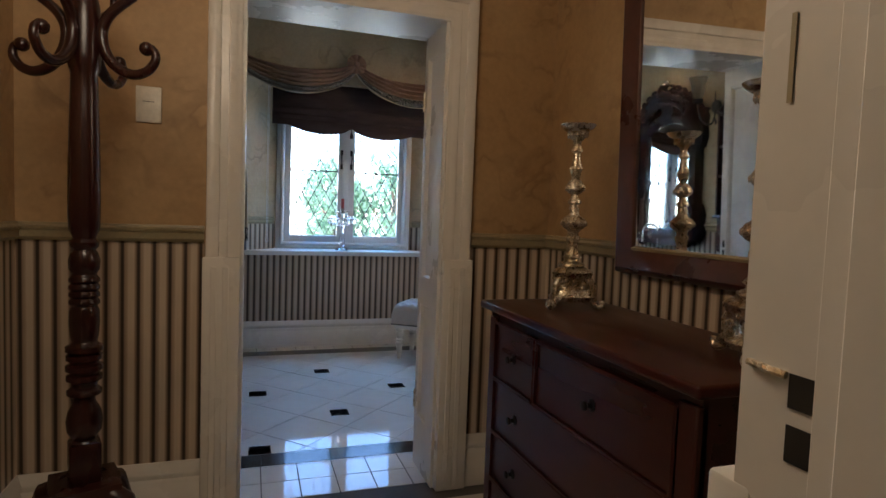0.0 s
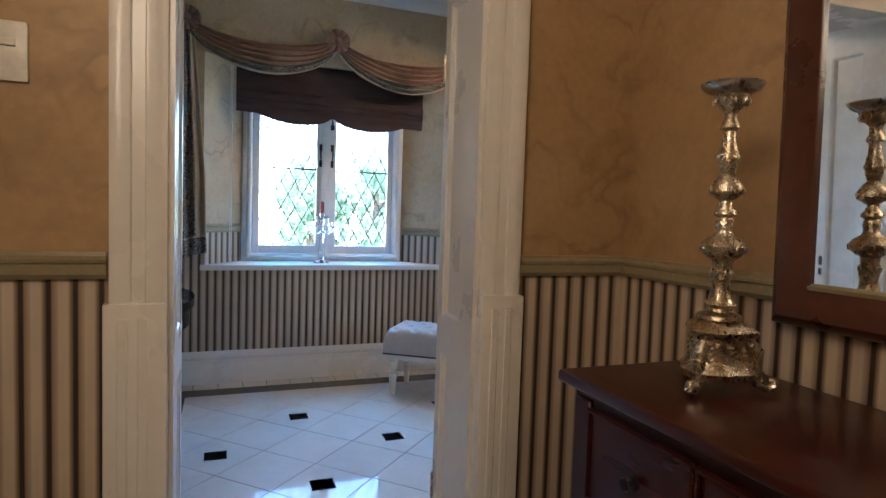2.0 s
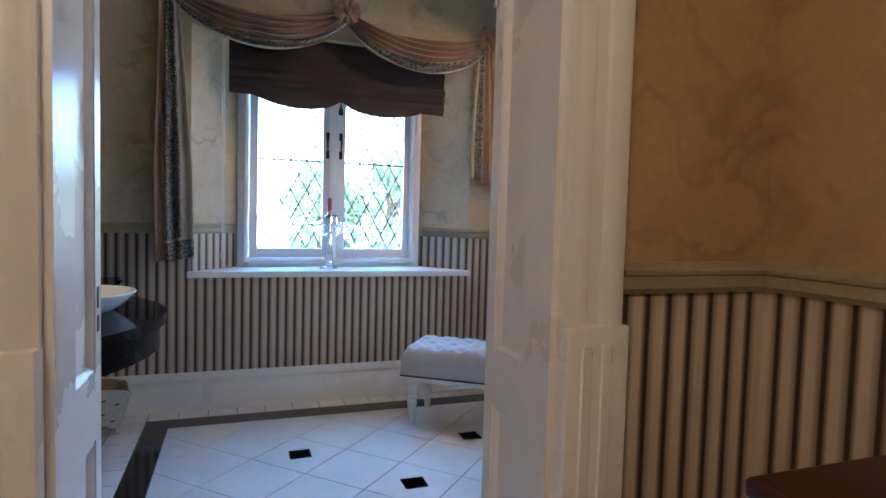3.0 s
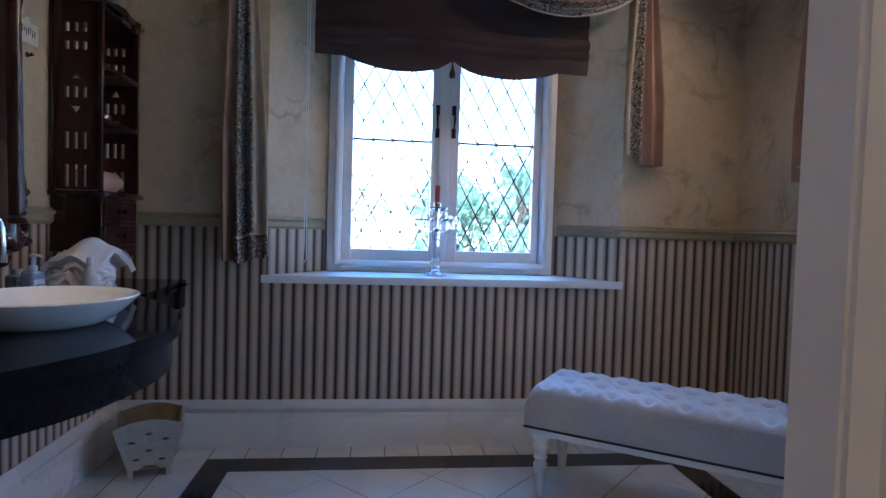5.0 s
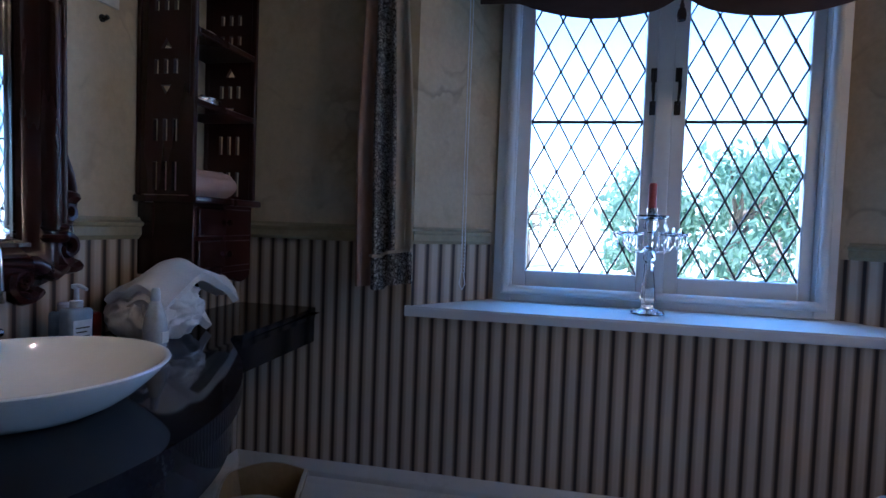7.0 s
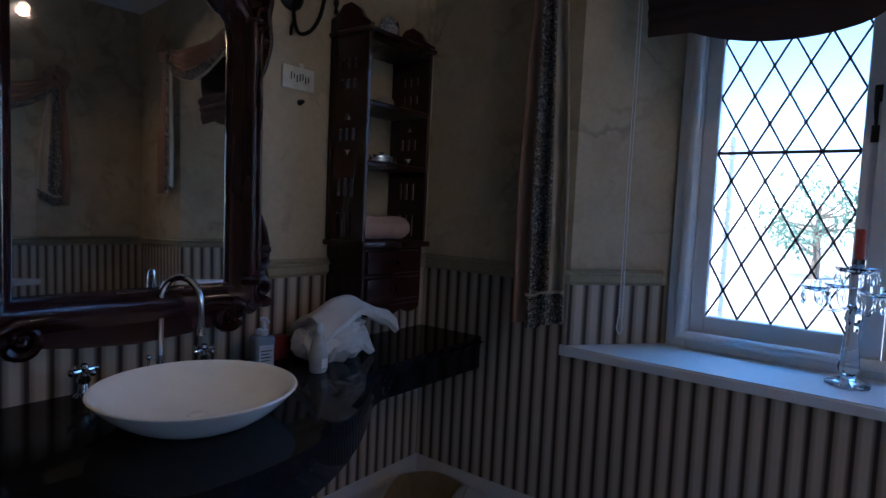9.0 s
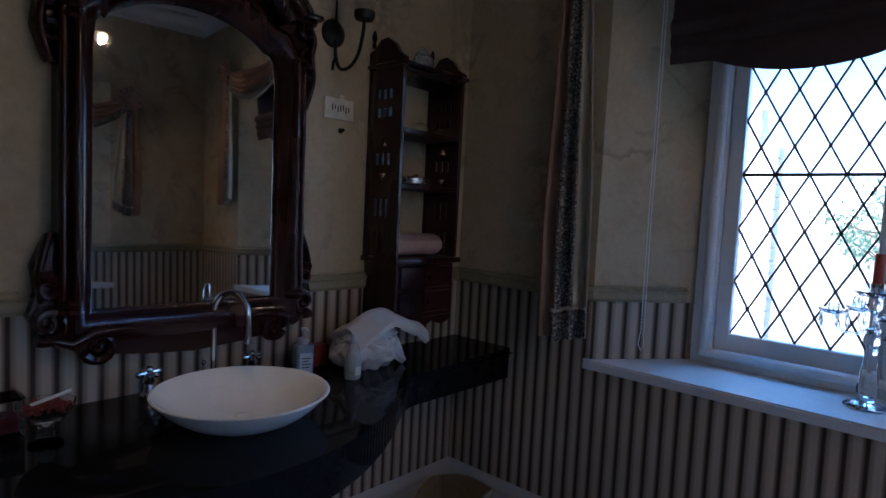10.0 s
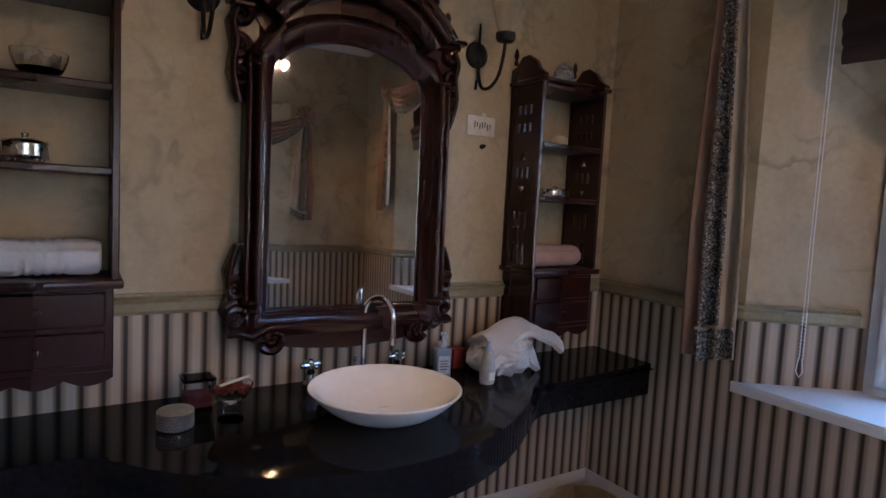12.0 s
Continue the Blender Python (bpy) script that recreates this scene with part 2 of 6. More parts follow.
def solid(name, bm, material, label, category, group="", kind="", smooth=True):
    """A thing that is one single mesh."""
    return tagged(part(name, bm, material, None, "", smooth), label, category, group, kind)


def box(bm, a, b, bevel=0.0, m=None, seg=1):
    g = bmesh.ops.create_cube(bm, size=1)["verts"]
    for v in g:
        v.co = [a[i] + (v.co[i] + 0.5) * (b[i] - a[i]) for i in range(3)]
    if bevel:
        es = list({e for v in g for e in v.link_edges})
        r = bmesh.ops.bevel(bm, geom=es, offset=bevel, segments=seg, affect="EDGES", profile=0.5)
        g = list({v for f in r["faces"] for v in f.verts} | {v for v in g if v.is_valid})
    if m is not None:
        bmesh.ops.transform(bm, matrix=m, verts=g)
    return bm


def boxed(a, b, bevel=0.0, seg=1):
    return box(bmesh.new(), a, b, bevel, None, seg)


def lathe(profile, seg=24, bm=None, m=None):
    """Turns a profile of (radius, height) about z."""
    bm = bm or bmesh.new()
    m = m or Matrix()
    rings = []
    for r, z in profile:
        if r < 1e-5:
            rings.append([bm.verts.new(m @ Vector((0, 0, z)))])
        else:
            rings.append([bm.verts.new(m @ Vector((r * math.cos(a), r * math.sin(a), z))) for a in (2 * math.pi * k / seg for k in range(seg))])
    for p, q in zip(rings, rings[1:]):
        for k in range(seg):
            j = (k + 1) % seg
            f = [p[k % len(p)], p[j % len(p)], q[j % len(q)], q[k % len(q)]]
            f = list(dict.fromkeys(f))
            if len(f) > 2:
                bm.faces.new(f)
    for end in (rings[0], rings[-1]):
        if len(end) > 1:
            bm.faces.new(end)
    return bm


def tube(points, radius, seg=8, bm=None):
    """A round bar along points; radius is a number or one per point."""
    bm = bm or bmesh.new()
    pts = [Vector(p) for p in points]
    rad = radius if isinstance(radius, (list, tuple)) else [radius] * len(pts)
    up, rings = None, []
    for i, p in enumerate(pts):
        d = (pts[min(i + 1, len(pts) - 1)] - pts[max(i - 1, 0)]).normalized()
        if up is None:
            up = d.orthogonal().normalized()
        up = (up - d * up.dot(d)).normalized()
        side = d.cross(up)
        rings.append([bm.verts.new(p + rad[i] * (math.cos(a) * up + math.sin(a) * side)) for a in (2 * math.pi * k / seg for k in range(seg))])
    for p, q in zip(rings, rings[1:]):
        for k in range(seg):
            bm.faces.new((p[k], p[(k + 1) % seg], q[(k + 1) % seg], q[k]))
    bm.faces.new(rings[0])
    bm.faces.new(rings[-1])
    return bm


def prism(outline, low, high, m=None, bm=None):
    """An outline in the xy plane made solid between two heights."""
    bm = bm or bmesh.new()
    m = m or Matrix()
    a = [bm.verts.new(m @ Vector((x, y, low))) for x, y in outline]
    b = [bm.verts.new(m @ Vector((x, y, high))) for x, y in outline]
    bm.faces.new(a)
    bm.faces.new(b)
    for k in range(len(a)):
        j = (k + 1) % len(a)
        bm.faces.new((a[k], a[j], b[j], b[k]))
    return bm


def sweep(profile, path, normal=(0, 0, 1), bm=None):
    """A moulding: profile of (out, up) along a path, with mitred corners; up is the normal, out lies to the path's left."""
    bm = bm or bmesh.new()
    n, pts, rings = Vector(normal), [Vector(p) for p in path], []
    for i, p in enumerate(pts):
        sides = []
        if i:
            sides.append(n.cross((p - pts[i - 1]).normalized()))
        if i < len(pts) - 1:
            sides.append(n.cross((pts[i + 1] - p).normalized()))
        s = sides[0] if len(sides) == 1 else (sides[0] + sides[1]) / (1 + sides[0].dot(sides[1]))
        rings.append([bm.verts.new(p + s * a + n * b) for a, b in profile])
    for p, q in zip(rings, rings[1:]):
        for k in range(len(profile)):
            j = (k + 1) % len(profile)
            bm.faces.new((p[k], p[j], q[j], q[k]))
    bm.faces.new(rings[0])
    bm.faces.new(rings[-1])
    return bm


def spiral(cx, cz, r0, r1, a0, turns, y=0.0, n=26):
    """Points of a scroll in the xz plane, from radius r0 to r1."""
    return [(cx + (r0 + (r1 - r0) * k / n) * math.cos(a0 + 2 * math.pi * turns * k / n), y, cz + (r0 + (r1 - r0) * k / n) * math.sin(a0 + 2 * math.pi * turns * k / n)) for k in range(n + 1)]


# ---- structure ----
WX, EX, NY, SY = -0.08, 3.09, 7.61, 5.04        # the bathroom's west, east, north and south walls
LW, LE, LS, LN = -0.12, 1.985, 2.66, 4.74       # the lobby's walls
CB, CL = 2.98, 2.90                             # ceilings
SPLIT = 1.09                                    # foot of the dado rail


def wall(name, pieces, upper, label):
    bm = bmesh.new()
    for x0, y0, z0, x1, y1, z1 in pieces:
        for lo, hi, slot in ((z0, min(z1, SPLIT), 1), (max(z0, SPLIT), z1, 0)):
            if hi > lo:
                before = set(bm.faces)
                box(bm, (x0, y0, lo), (x1, y1, hi))
                for f in set(bm.faces) - before:
                    f.material_index = slot
    return solid(name, bm, [upper, M_STRIPE], label, "wall", kind="structure", smooth=False)


def prism_wall(bm, outline, z0, z1):
    for lo, hi, slot in ((z0, min(z1, SPLIT), 1), (max(z0, SPLIT), z1, 0)):
        if hi > lo:
            before = set(bm.faces)
            prism(outline, lo, hi, bm=bm)
            for f in set(bm.faces) - before:
                f.material_index = slot


def niche_wall(name, m, x0, x1, thick, half, half_out, depth, z0, z1, top):
    """A wall with a splayed window niche; in its own frame the room lies at y < 0."""
    bm = bmesh.new()
    prism_wall(bm, [(x0, 0), (-half, 0), (-half_out, depth), (-half_out, thick), (x0, thick)], 0, top)
    prism_wall(bm, [(half, 0), (x1, 0), (x1, thick), (half_out, thick), (half_out, depth)], 0, top)
    prism_wall(bm, [(-half, 0), (half, 0), (half_out, depth), (half_out, thick), (-half_out, thick), (-half_out, depth)], 0, z0)
    prism_wall(bm, [(-half, 0), (half, 0), (half_out, depth), (half_out, thick), (-half_out, thick), (-half_out, depth)], z1, top)
    bmesh.ops.transform(bm, matrix=m, verts=bm.verts)
    return solid(name, bm, [M_BATH, M_STRIPE], "cream marbled wall with striped wallpaper dado and window niche", "wall", kind="structure", smooth=False)


NORTH, EAST = pose(1.53, NY, 0), pose(EX, 6.0, 0, 0, 0, -90)
HALF, HALF_OUT, DEPTH = 0.91, 0.645, 0.36
niche_wall("wall_north", NORTH, WX - 1.53 - 0.2, EX - 1.53, 0.6, HALF, HALF_OUT, DEPTH, 0.82, 2.36, CB)
niche_wall("wall_east", EAST, 6.0 - NY - 0.6, 6.0 - SY, 0.6, HALF, HALF_OUT, DEPTH, 0.82, 2.36, CB)
wall("wall_west", [(WX - 0.2, SY, 0, WX, NY, CB)], M_BATH, "cream marbled wall with striped wallpaper dado")
# the wall between lobby and bathroom has a finish of its own on either face
DX0, DX1, DH = 0.63, 1.467, 2.06
wall("wall_lobby_north", [(LW - 0.12, LN, 0, DX0 - 0.02, LN + 0.1, CB), (DX1 + 0.02, LN, 0, 3.4, LN + 0.1, CB), (DX0 - 0.02, LN, DH + 0.02, DX1 + 0.02, LN + 0.1, CB)], M_LOBBY, "ochre sponged wall with striped wallpaper dado")
wall("wall_south", [(WX - 0.2, LN + 0.1, 0, DX0 - 0.02, SY, CB), (DX1 + 0.02, LN + 0.1, 0, EX, SY, CB), (DX0 - 0.02, LN + 0.1, DH + 0.02, DX1 + 0.02, SY, CB)], M_BATH, "cream marbled wall with striped wallpaper dado")
wall("wall_lobby_east", [(LE, LS, 0, LE + 0.12, LN, CB)], M_LOBBY, "ochre sponged wall with striped wallpaper dado")
wall("wall_lobby_west", [(LW - 0.12, 1.0, 0, LW, LN, CB)], M_LOBBY, "ochre sponged wall with striped wallpaper dado")
# the lobby's south wall with the doorway that the walk begins in
SX0, SX1 = 0.25, 1.028
wall("wall_lobby_south", [(LW, LS - 0.16, 0, SX0 - 0.02, LS, CB), (SX1 + 0.02, LS - 0.16, 0, LE + 0.12, LS, CB), (SX0 - 0.02, LS - 0.16, DH + 0.02, SX1 + 0.02, LS, CB)], M_LOBBY, "ochre sponged wall with striped wallpaper dado")
wall("wall_behind", [(LW, 0.9, 0, LE + 0.12, 1.0, CB), (LE, 1.0, 0, LE + 0.12, LS - 0.16, CB)], M_LOBBY, "ochre sponged wall behind the doorway")
solid("ceiling", boxed((WX - 0.2, LN + 0.1, CB), (EX + 0.6, NY + 0.6, CB + 0.1)), M_CEIL, "white painted plaster ceiling", "ceiling", kind="structure", smooth=False)
solid("ceiling_lobby", boxed((LW - 0.12, 0.9, CL), (LE + 0.12, LN, CL + 0.1)), M_CEIL, "white painted plaster ceiling", "ceiling", kind="structure", smooth=False)

CORNICE = [(0, 0), (0.012, 0), (0.018, 0.03), (0.05, 0.075), (0.10, 0.098), (0.115, 0.105), (0.115, 0.12), (0, 0.12)]
solid("cornice", sweep(CORNICE, [(x, y, CB - 0.12) for x, y in ((WX, SY), (EX, SY), (EX, NY), (WX, NY), (WX, SY))]), M_CEIL, "white moulded plaster ceiling cornice", "cornice", kind="structure")
solid("cornice_lobby", sweep(CORNICE, [(x, y, CL - 0.12) for x, y in ((LW, LS), (LE, LS), (LE, LN), (LW, LN), (LW, LS))]), M_CEIL, "white moulded plaster ceiling cornice", "cornice", kind="structure")

RAIL = [(0, 0), (0.010, 0), (0.014, 0.006), (0.020, 0.012), (0.020, 0.036), (0.026, 0.040), (0.028, 0.048), (0.022, 0.052), (0.016, 0.056), (0.014, 0.064), (0, 0.064)]
BASE = [(0, 0), (0.024, 0), (0.024, 0.145), (0.020, 0.150), (0.020, 0.160), (0.014, 0.172), (0.020, 0.190), (0.020, 0.200), (0.010, 0.222), (0.006, 0.235), (0, 0.235)]
niche = lambda m, sx: [m @ Vector((sx * HALF, 0, 0)), m @ Vector((sx * (HALF_OUT + 0.03), DEPTH * 0.86, 0))]
REV_N, REV_E = [niche(NORTH, s) for s in (-1, 1)], [niche(EAST, s) for s in (-1, 1)]


def along(z, pts):
    return [(p[0], p[1], z) for p in pts]


def runs(name, profile, z, paths, material, label, category):
    for k in paths:
        solid(name, sweep(profile, along(z, k)), material, label, category, kind="structure")


runs("dado_rail", RAIL, SPLIT, [
    [REV_E[0][1], REV_E[0][0], (EX, NY), REV_N[1][0], REV_N[1][1]],
    [REV_N[0][1], REV_N[0][0], (WX, NY), (WX, SY), (DX0 - 0.15, SY)],
    [(DX1 + 0.15, SY), (EX, SY), REV_E[1][0], REV_E[1][1]],
    [(LE, LS), (LE, LN), (DX1 + 0.130, LN)],
    [(DX0 - 0.130, LN), (LW, LN), (LW, LS)],
], M_RAIL, "olive gold moulded dado rail on the wall", "dado rail")
runs("baseboard", BASE, 0.0, [
    [(EX, SY), (EX, NY), (WX, NY), (WX, SY), (DX0 - 0.15, SY)], [(DX1 + 0.15, SY), (EX, SY)],
    [(SX1 + 0.15, LS), (LE, LS), (LE, LN), (DX1 + 0.130, LN)], [(DX0 - 0.130, LN), (LW, LN), (LW, LS), (SX0 - 0.15, LS)],
], M_WHITE, "cream painted tall moulded baseboard", "baseboard")

# door frames: a fluted architrave over taller plinth blocks, and the lining
CASING = [(0, 0), (0, 0.016), (0.010, 0.020), (0.022, 0.020), (0.030, 0.026), (0.050, 0.026), (0.054, 0.022), (0.084, 0.022), (0.088, 0.030), (0.104, 0.036), (0.124, 0.038), (0.136, 0.032), (0.140, 0.0)]


def door_frame(name, x0, x1, y_face, out, y_back, label):
    top = thing(name, label, "door frame", kind="structure")
    n = (0, out, 0)
    path = [(x0, y_face, 1.03), (x0, y_face, DH), (x1, y_face, DH), (x1, y_face, 1.03)]
    if out > 0:
        path.reverse()
    part("architrave", sweep([(0.9 * a, b) for a, b in CASING], path, n), M_WHITE, top)
    for a, b in ((x0 - 0.135, x0 + 0.002), (x1 - 0.002, x1 + 0.135)):
        d = sorted((y_face, y_face + out * 0.042))
        bm = boxed((a, d[0], 0), (b, d[1], 1.035), 0.005, 2)
        for u in (0.3, 0.62):
            c, w = a + (b - a) * u, 0.012
            box(bm, (c - w, min(d[0], d[1] - 0.0) - (0.005 if out < 0 else -0.042 + 0.0), 0.02), (c + w, (d[0] + 0.001) if out < 0 else d[1] + 0.005, 1.0), 0.003)
        part("plinth_block", bm, M_WHITE, top)
    lo, hi = sorted((y_face, y_back))
    for a, b, z0, z1 in ((x0 - 0.02, x0, 0, DH), (x1, x1 + 0.02, 0, DH), (x0 - 0.02, x1 + 0.02, DH, DH + 0.02)):
        part("lining", boxed((a, lo, z0), (b, hi, z1)), M_WHITE, top)
    if hi - lo > 0.2:
        return top
    mid = lo + 0.45 * (hi - lo)
    for a, b, z0, z1 in ((x0, x0 + 0.012, 0, DH - 0.012), (x1 - 0.012, x1, 0, DH - 0.012), (x0, x1, DH - 0.012, DH)):
        part("door_stop", boxed((a, mid - 0.02, z0), (b, mid + 0.02, z1), 0.002), M_WHITE, top)
    return top


frame_bath = door_frame("door_frame_1", DX0, DX1, LN, -1, SY, "cream painted door frame with moulded architrave and plinth blocks")
part("architrave", sweep(CASING, [(DX1, SY, 0), (DX1, SY, DH), (DX0, SY, DH), (DX0, SY, 0)], (0, 1, 0)), M_WHITE, frame_bath)
for z in (0.28, 1.72):
    part("hinge", lathe([(0.006, 0), (0.006, 0.09)], 10, m=pose(DX1 - 0.018, SY - 0.010, z)), M_BRASS, frame_bath, "small brass butt hinge")
frame_south = door_frame("door_frame_2", SX0, SX1, LS, 1, LS - 0.16, "cream painted door frame with lock strike plate")
# latch holes are not cut: flat dark patches give their shade
for z0, z1 in ((1.068, 1.094), (1.106, 1.130)):
    part("lock_hole_shade", boxed((SX1 - 0.0015, LS - 0.045, z0), (SX1 - 0.0005, LS - 0.026, z1)), M_DARK, frame_south, "flat dark patch for the shade in a latch hole")
part("strike_lip", tube([(SX1 - 0.002, LS - 0.024, 1.128), (SX1 - 0.005, LS - 0.006, 1.130), (SX1 - 0.002, LS + 0.008, 1.130)], 0.003), M_BRASS, frame_south, "worn brass strike lip")
# flat brown strip colours in the dark strike gap, which is not cut
part("strike_gap_strip", boxed((SX1 - 0.0015, LS - 0.012, 1.318), (SX1 - 0.0005, LS - 0.008, 1.38)), M_RAIL, frame_south, "flat brown strip for the dark strike gap")
part("rebate", boxed((SX1 - 0.004, LS - 0.158, 0), (SX1 - 0.0002, LS - 0.046, DH - 0.02), 0.0015), M_WHITE, frame_south, "raised door stop of the frame")

# panelled lining of the deep doorway
OVOLO = [(0, 0), (0.0, 0.011), (0.006, 0.012), (0.012, 0.006), (0.016, 0)]
for x, s in ((DX0, 1), (DX1, -1)):
    side = thing("door_lining", "cream painted panelled lining of the doorway", "door frame", kind="structure")
    y0, y1 = LN + 0.002, SY - 0.002
    panels = [(0.25, 0.80), (0.925, 1.96)]
    a, b = LN + 0.115, SY - 0.045
    e = sorted((x, x + s * 0.014))
    for p, q, z0, z1 in ((y0, a, 0, DH), (b, y1, 0, DH), (a, b, 0, 0.25), (a, b, 0.80, 0.925), (a, b, 1.96, DH)):
        part("lining_rail", boxed((e[0], p, z0), (e[1], q, z1)), M_WHITE, side, smooth=False)
    for z0, z1 in panels:
        loop = [(x, a, z0), (x, a, z1), (x, b, z1), (x, b, z0), (x, a, z0)]
        part("moulding", sweep(OVOLO, loop[::-1] if s > 0 else loop, (s, 0, 0)), M_WHITE, side)
# dark patches on the lining stand for the shaded latch holes
for z0, z1 in ((1.00, 1.03), (1.045, 1.085)):
    part("lock_hole_shade", boxed((DX0 + 0.0135, SY - 0.034, z0), (DX0 + 0.0150, SY - 0.018, z1)), M_DARK, frame_bath, "flat dark patch for the shade in a latch hole")

# ---- windows ----


def clip(poly, axis, value, keep_above):
    out = []
    for i, p in enumerate(poly):
        q = poly[(i + 1) % len(poly)]
        a, b = (p[axis] - value, q[axis] - value) if keep_above else (value - p[axis], value - q[axis])
        if a >= 0:
            out.append(p)
        if a * b < 0:
            s = a / (a - b)
            out.append(tuple(u + s * (w - u) for u, w in zip(p, q)))
    return out


def clip_box(poly, x0, y0, x1, y1):
    for axis, value, above in ((0, x0, True), (0, x1, False), (1, y0, True), (1, y1, False)):
        poly = clip(poly, axis, value, above) if poly else poly
    return poly


def bar(bm, p, q, w, y0, y1):
    """A flat strip in the xz plane from p to q."""
    d = (Vector(q) - Vector(p)).normalized() * w / 2
    n = Vector((-d.y, d.x))
    o = [Vector(p) + n, Vector(q) + n, Vector(q) - n, Vector(p) - n]
    prism([tuple(k) for k in o], y0, y1, Matrix(((1, 0, 0, 0), (0, 0, 1, 0), (0, 1, 0, 0), (0, 0, 0, 1))), bm)


def window(name, m, label, each_pane):
    top = thing(name, label, "window", m, kind="structure")
    y, zb, zt = DEPTH, 0.86, 2.30
    x0, x1 = -HALF_OUT, HALF_OUT
    # sill board, as wide as the niche
    o = [(-HALF - 0.02, -0.02), (HALF + 0.02, -0.02), (HALF + 0.02, -0.001), (HALF - 0.003, 0.0), (HALF_OUT + 0.002, y + 0.05), (-HALF_OUT - 0.002, y + 0.05), (-HALF + 0.003, 0.0), (-HALF - 0.02, -0.001)]
    bm = prism(o, 0.822, 0.86)
    bmesh.ops.bevel(bm, geom=[e for e in bm.edges if all(v.co.y < -0.01 for v in e.verts)], offset=0.006, segments=2, affect="EDGES")
    part("window_sill", bm, M_WINDOW, top, "white painted window sill board")
    f = bmesh.new()
    for a, b in (((x0, y - 0.03, zb), (x0 + 0.075, y + 0.09, zt)), ((x1 - 0.075, y - 0.03, zb), (x1, y + 0.09, zt)), ((x0 + 0.075, y - 0.03, zb), (x1 - 0.075, y + 0.09, zb + 0.05)), ((x0 + 0.075, y - 0.03, zt - 0.07), (x1 - 0.075, y + 0.09, zt)), ((-0.03, y - 0.022, zb + 0.05), (0.03, y + 0.09, zt - 0.07))):
        box(f, a, b, 0.006, None, 2)
    part("window_frame", f, M_WINDOW, top)
    part("frame_bead", sweep([(0, 0), (0.036, 0), (0.036, 0.010), (0.031, 0.020), (0.022, 0.026), (0.012, 0.026), (0.004, 0.020), (0, 0.010)], [(x0 + 0.034, y - 0.03, zt), (x0 + 0.034, y - 0.03, zb + 0.030), (x1 - 0.034, y - 0.03, zb + 0.030), (x1 - 0.034, y - 0.03, zt)], (0, -1, 0)), M_WINDOW, top)
    g0, g1 = zb + 0.128, zt - 0.11
    for s in (-1, 1):
        a, b = (-0.514, -0.072) if s < 0 else (0.086, 0.523)
        o0, o1 = (x0 + 0.077, -0.024) if s < 0 else (0.032, x1 - 0.077)
        sash = part("sash", bmesh.new(), M_WINDOW, top)
        bm = bmesh.new()
        for p, q in (((o0, y, zb + 0.052), (a, y + 0.045, zt - 0.072)), ((b, y, zb + 0.052), (o1, y + 0.045, zt - 0.072)), ((a, y, zb + 0.052), (b, y + 0.045, g0)), ((a, y, g1), (b, y + 0.045, zt - 0.072))):
            box(bm, p, q, 0.004)
        for fc in bm.faces:
            fc.smooth = False
        bmesh.ops.recalc_face_normals(bm, faces=bm.faces)
        bm.to_mesh(sash.data)
        bm.free()
        # diamond quarries in lead
        cw, ch = (b - a) / 4.0, 0.2055
        zc = 1.606
        lead = bmesh.new()
        for k in range(-14, 20):
            for sg in (-1, 1):
                # line x = a + (k + sg * (z - zc) / ch) * cw, cut to the pane
                ends = []
                for zz in (g0, g1):
                    ends.append((a + (k + sg * (zz - zc) / ch) * cw, zz))
                (xa, za), (xb, zbb) = ends
                lo, hi = 0.0, 1.0
                dx = xb - xa
                ua, ub = sorted(((a - xa) / dx, (b - xa) / dx))
                lo, hi = max(lo, ua), min(hi, ub)
                if hi - lo > 0.002:
                    bar(lead, (xa + lo * dx, za + lo * (zbb - za)), (xa + hi * dx, za + hi * (zbb - za)), 0.0068, y + 0.012, y + 0.022)
        bar(lead, (a, zc), (b, zc), 0.011, y + 0.009, y + 0.024)
        for i in range(0, 9):
            for j in range(-8, 8):
                cx, cz = a + i * cw / 2, zc + j * ch / 2
                if (i + j) % 2 == 0 and a + 0.01 < cx < b - 0.01 and g0 + 0.01 < cz < g1 - 0.01:
                    lathe([(0.0075, 0), (0.006, 0.003), (0, 0.004)], 6, lead, pose(cx, y + 0.012, cz, 90, 0, 0))
        part("lead_lattice", lead, M_LEAD, sash, "dark lead strips in a diamond pattern", smooth=False)
        up = Matrix(((1, 0, 0, 0), (0, 0, 1, 0), (0, 1, 0, 0), (0, 0, 0, 1)))
        if each_pane:
            rng = random.Random(5 + s)
            for i in range(0, 9):
                for j in range(-8, 8):
                    if (i + j) % 2 == 0:
                        continue
                    cx, cz = a + i * cw / 2, zc + j * ch / 2
                    q = clip_box([(cx - cw / 2, cz), (cx, cz - ch / 2), (cx + cw / 2, cz), (cx, cz + ch / 2)], a, g0, b, g1)
                    if len(q) < 3 or abs(sum(q[n][0] * q[(n + 1) % len(q)][1] - q[(n + 1) % len(q)][0] * q[n][1] for n in range(len(q)))) < 0.0006:
                        continue
                    pane = part("pane", prism([(u - cx, w - cz) for u, w in q], -0.0015, 0.0015, up), M_GLASS, sash, smooth=False)
                    pane.matrix_basis = pose(cx, y + 0.017, cz, rng.uniform(-0.5, 0.5), 0, rng.uniform(-0.5, 0.5))
                    pane.visible_shadow = False
        else:
            pane = part("pane", boxed((a, y + 0.0155, g0), (b, y + 0.0185, g1)), M_GLASS, sash, smooth=False)
            pane.visible_shadow = False
        x = -0.040 if s < 0 else 0.052
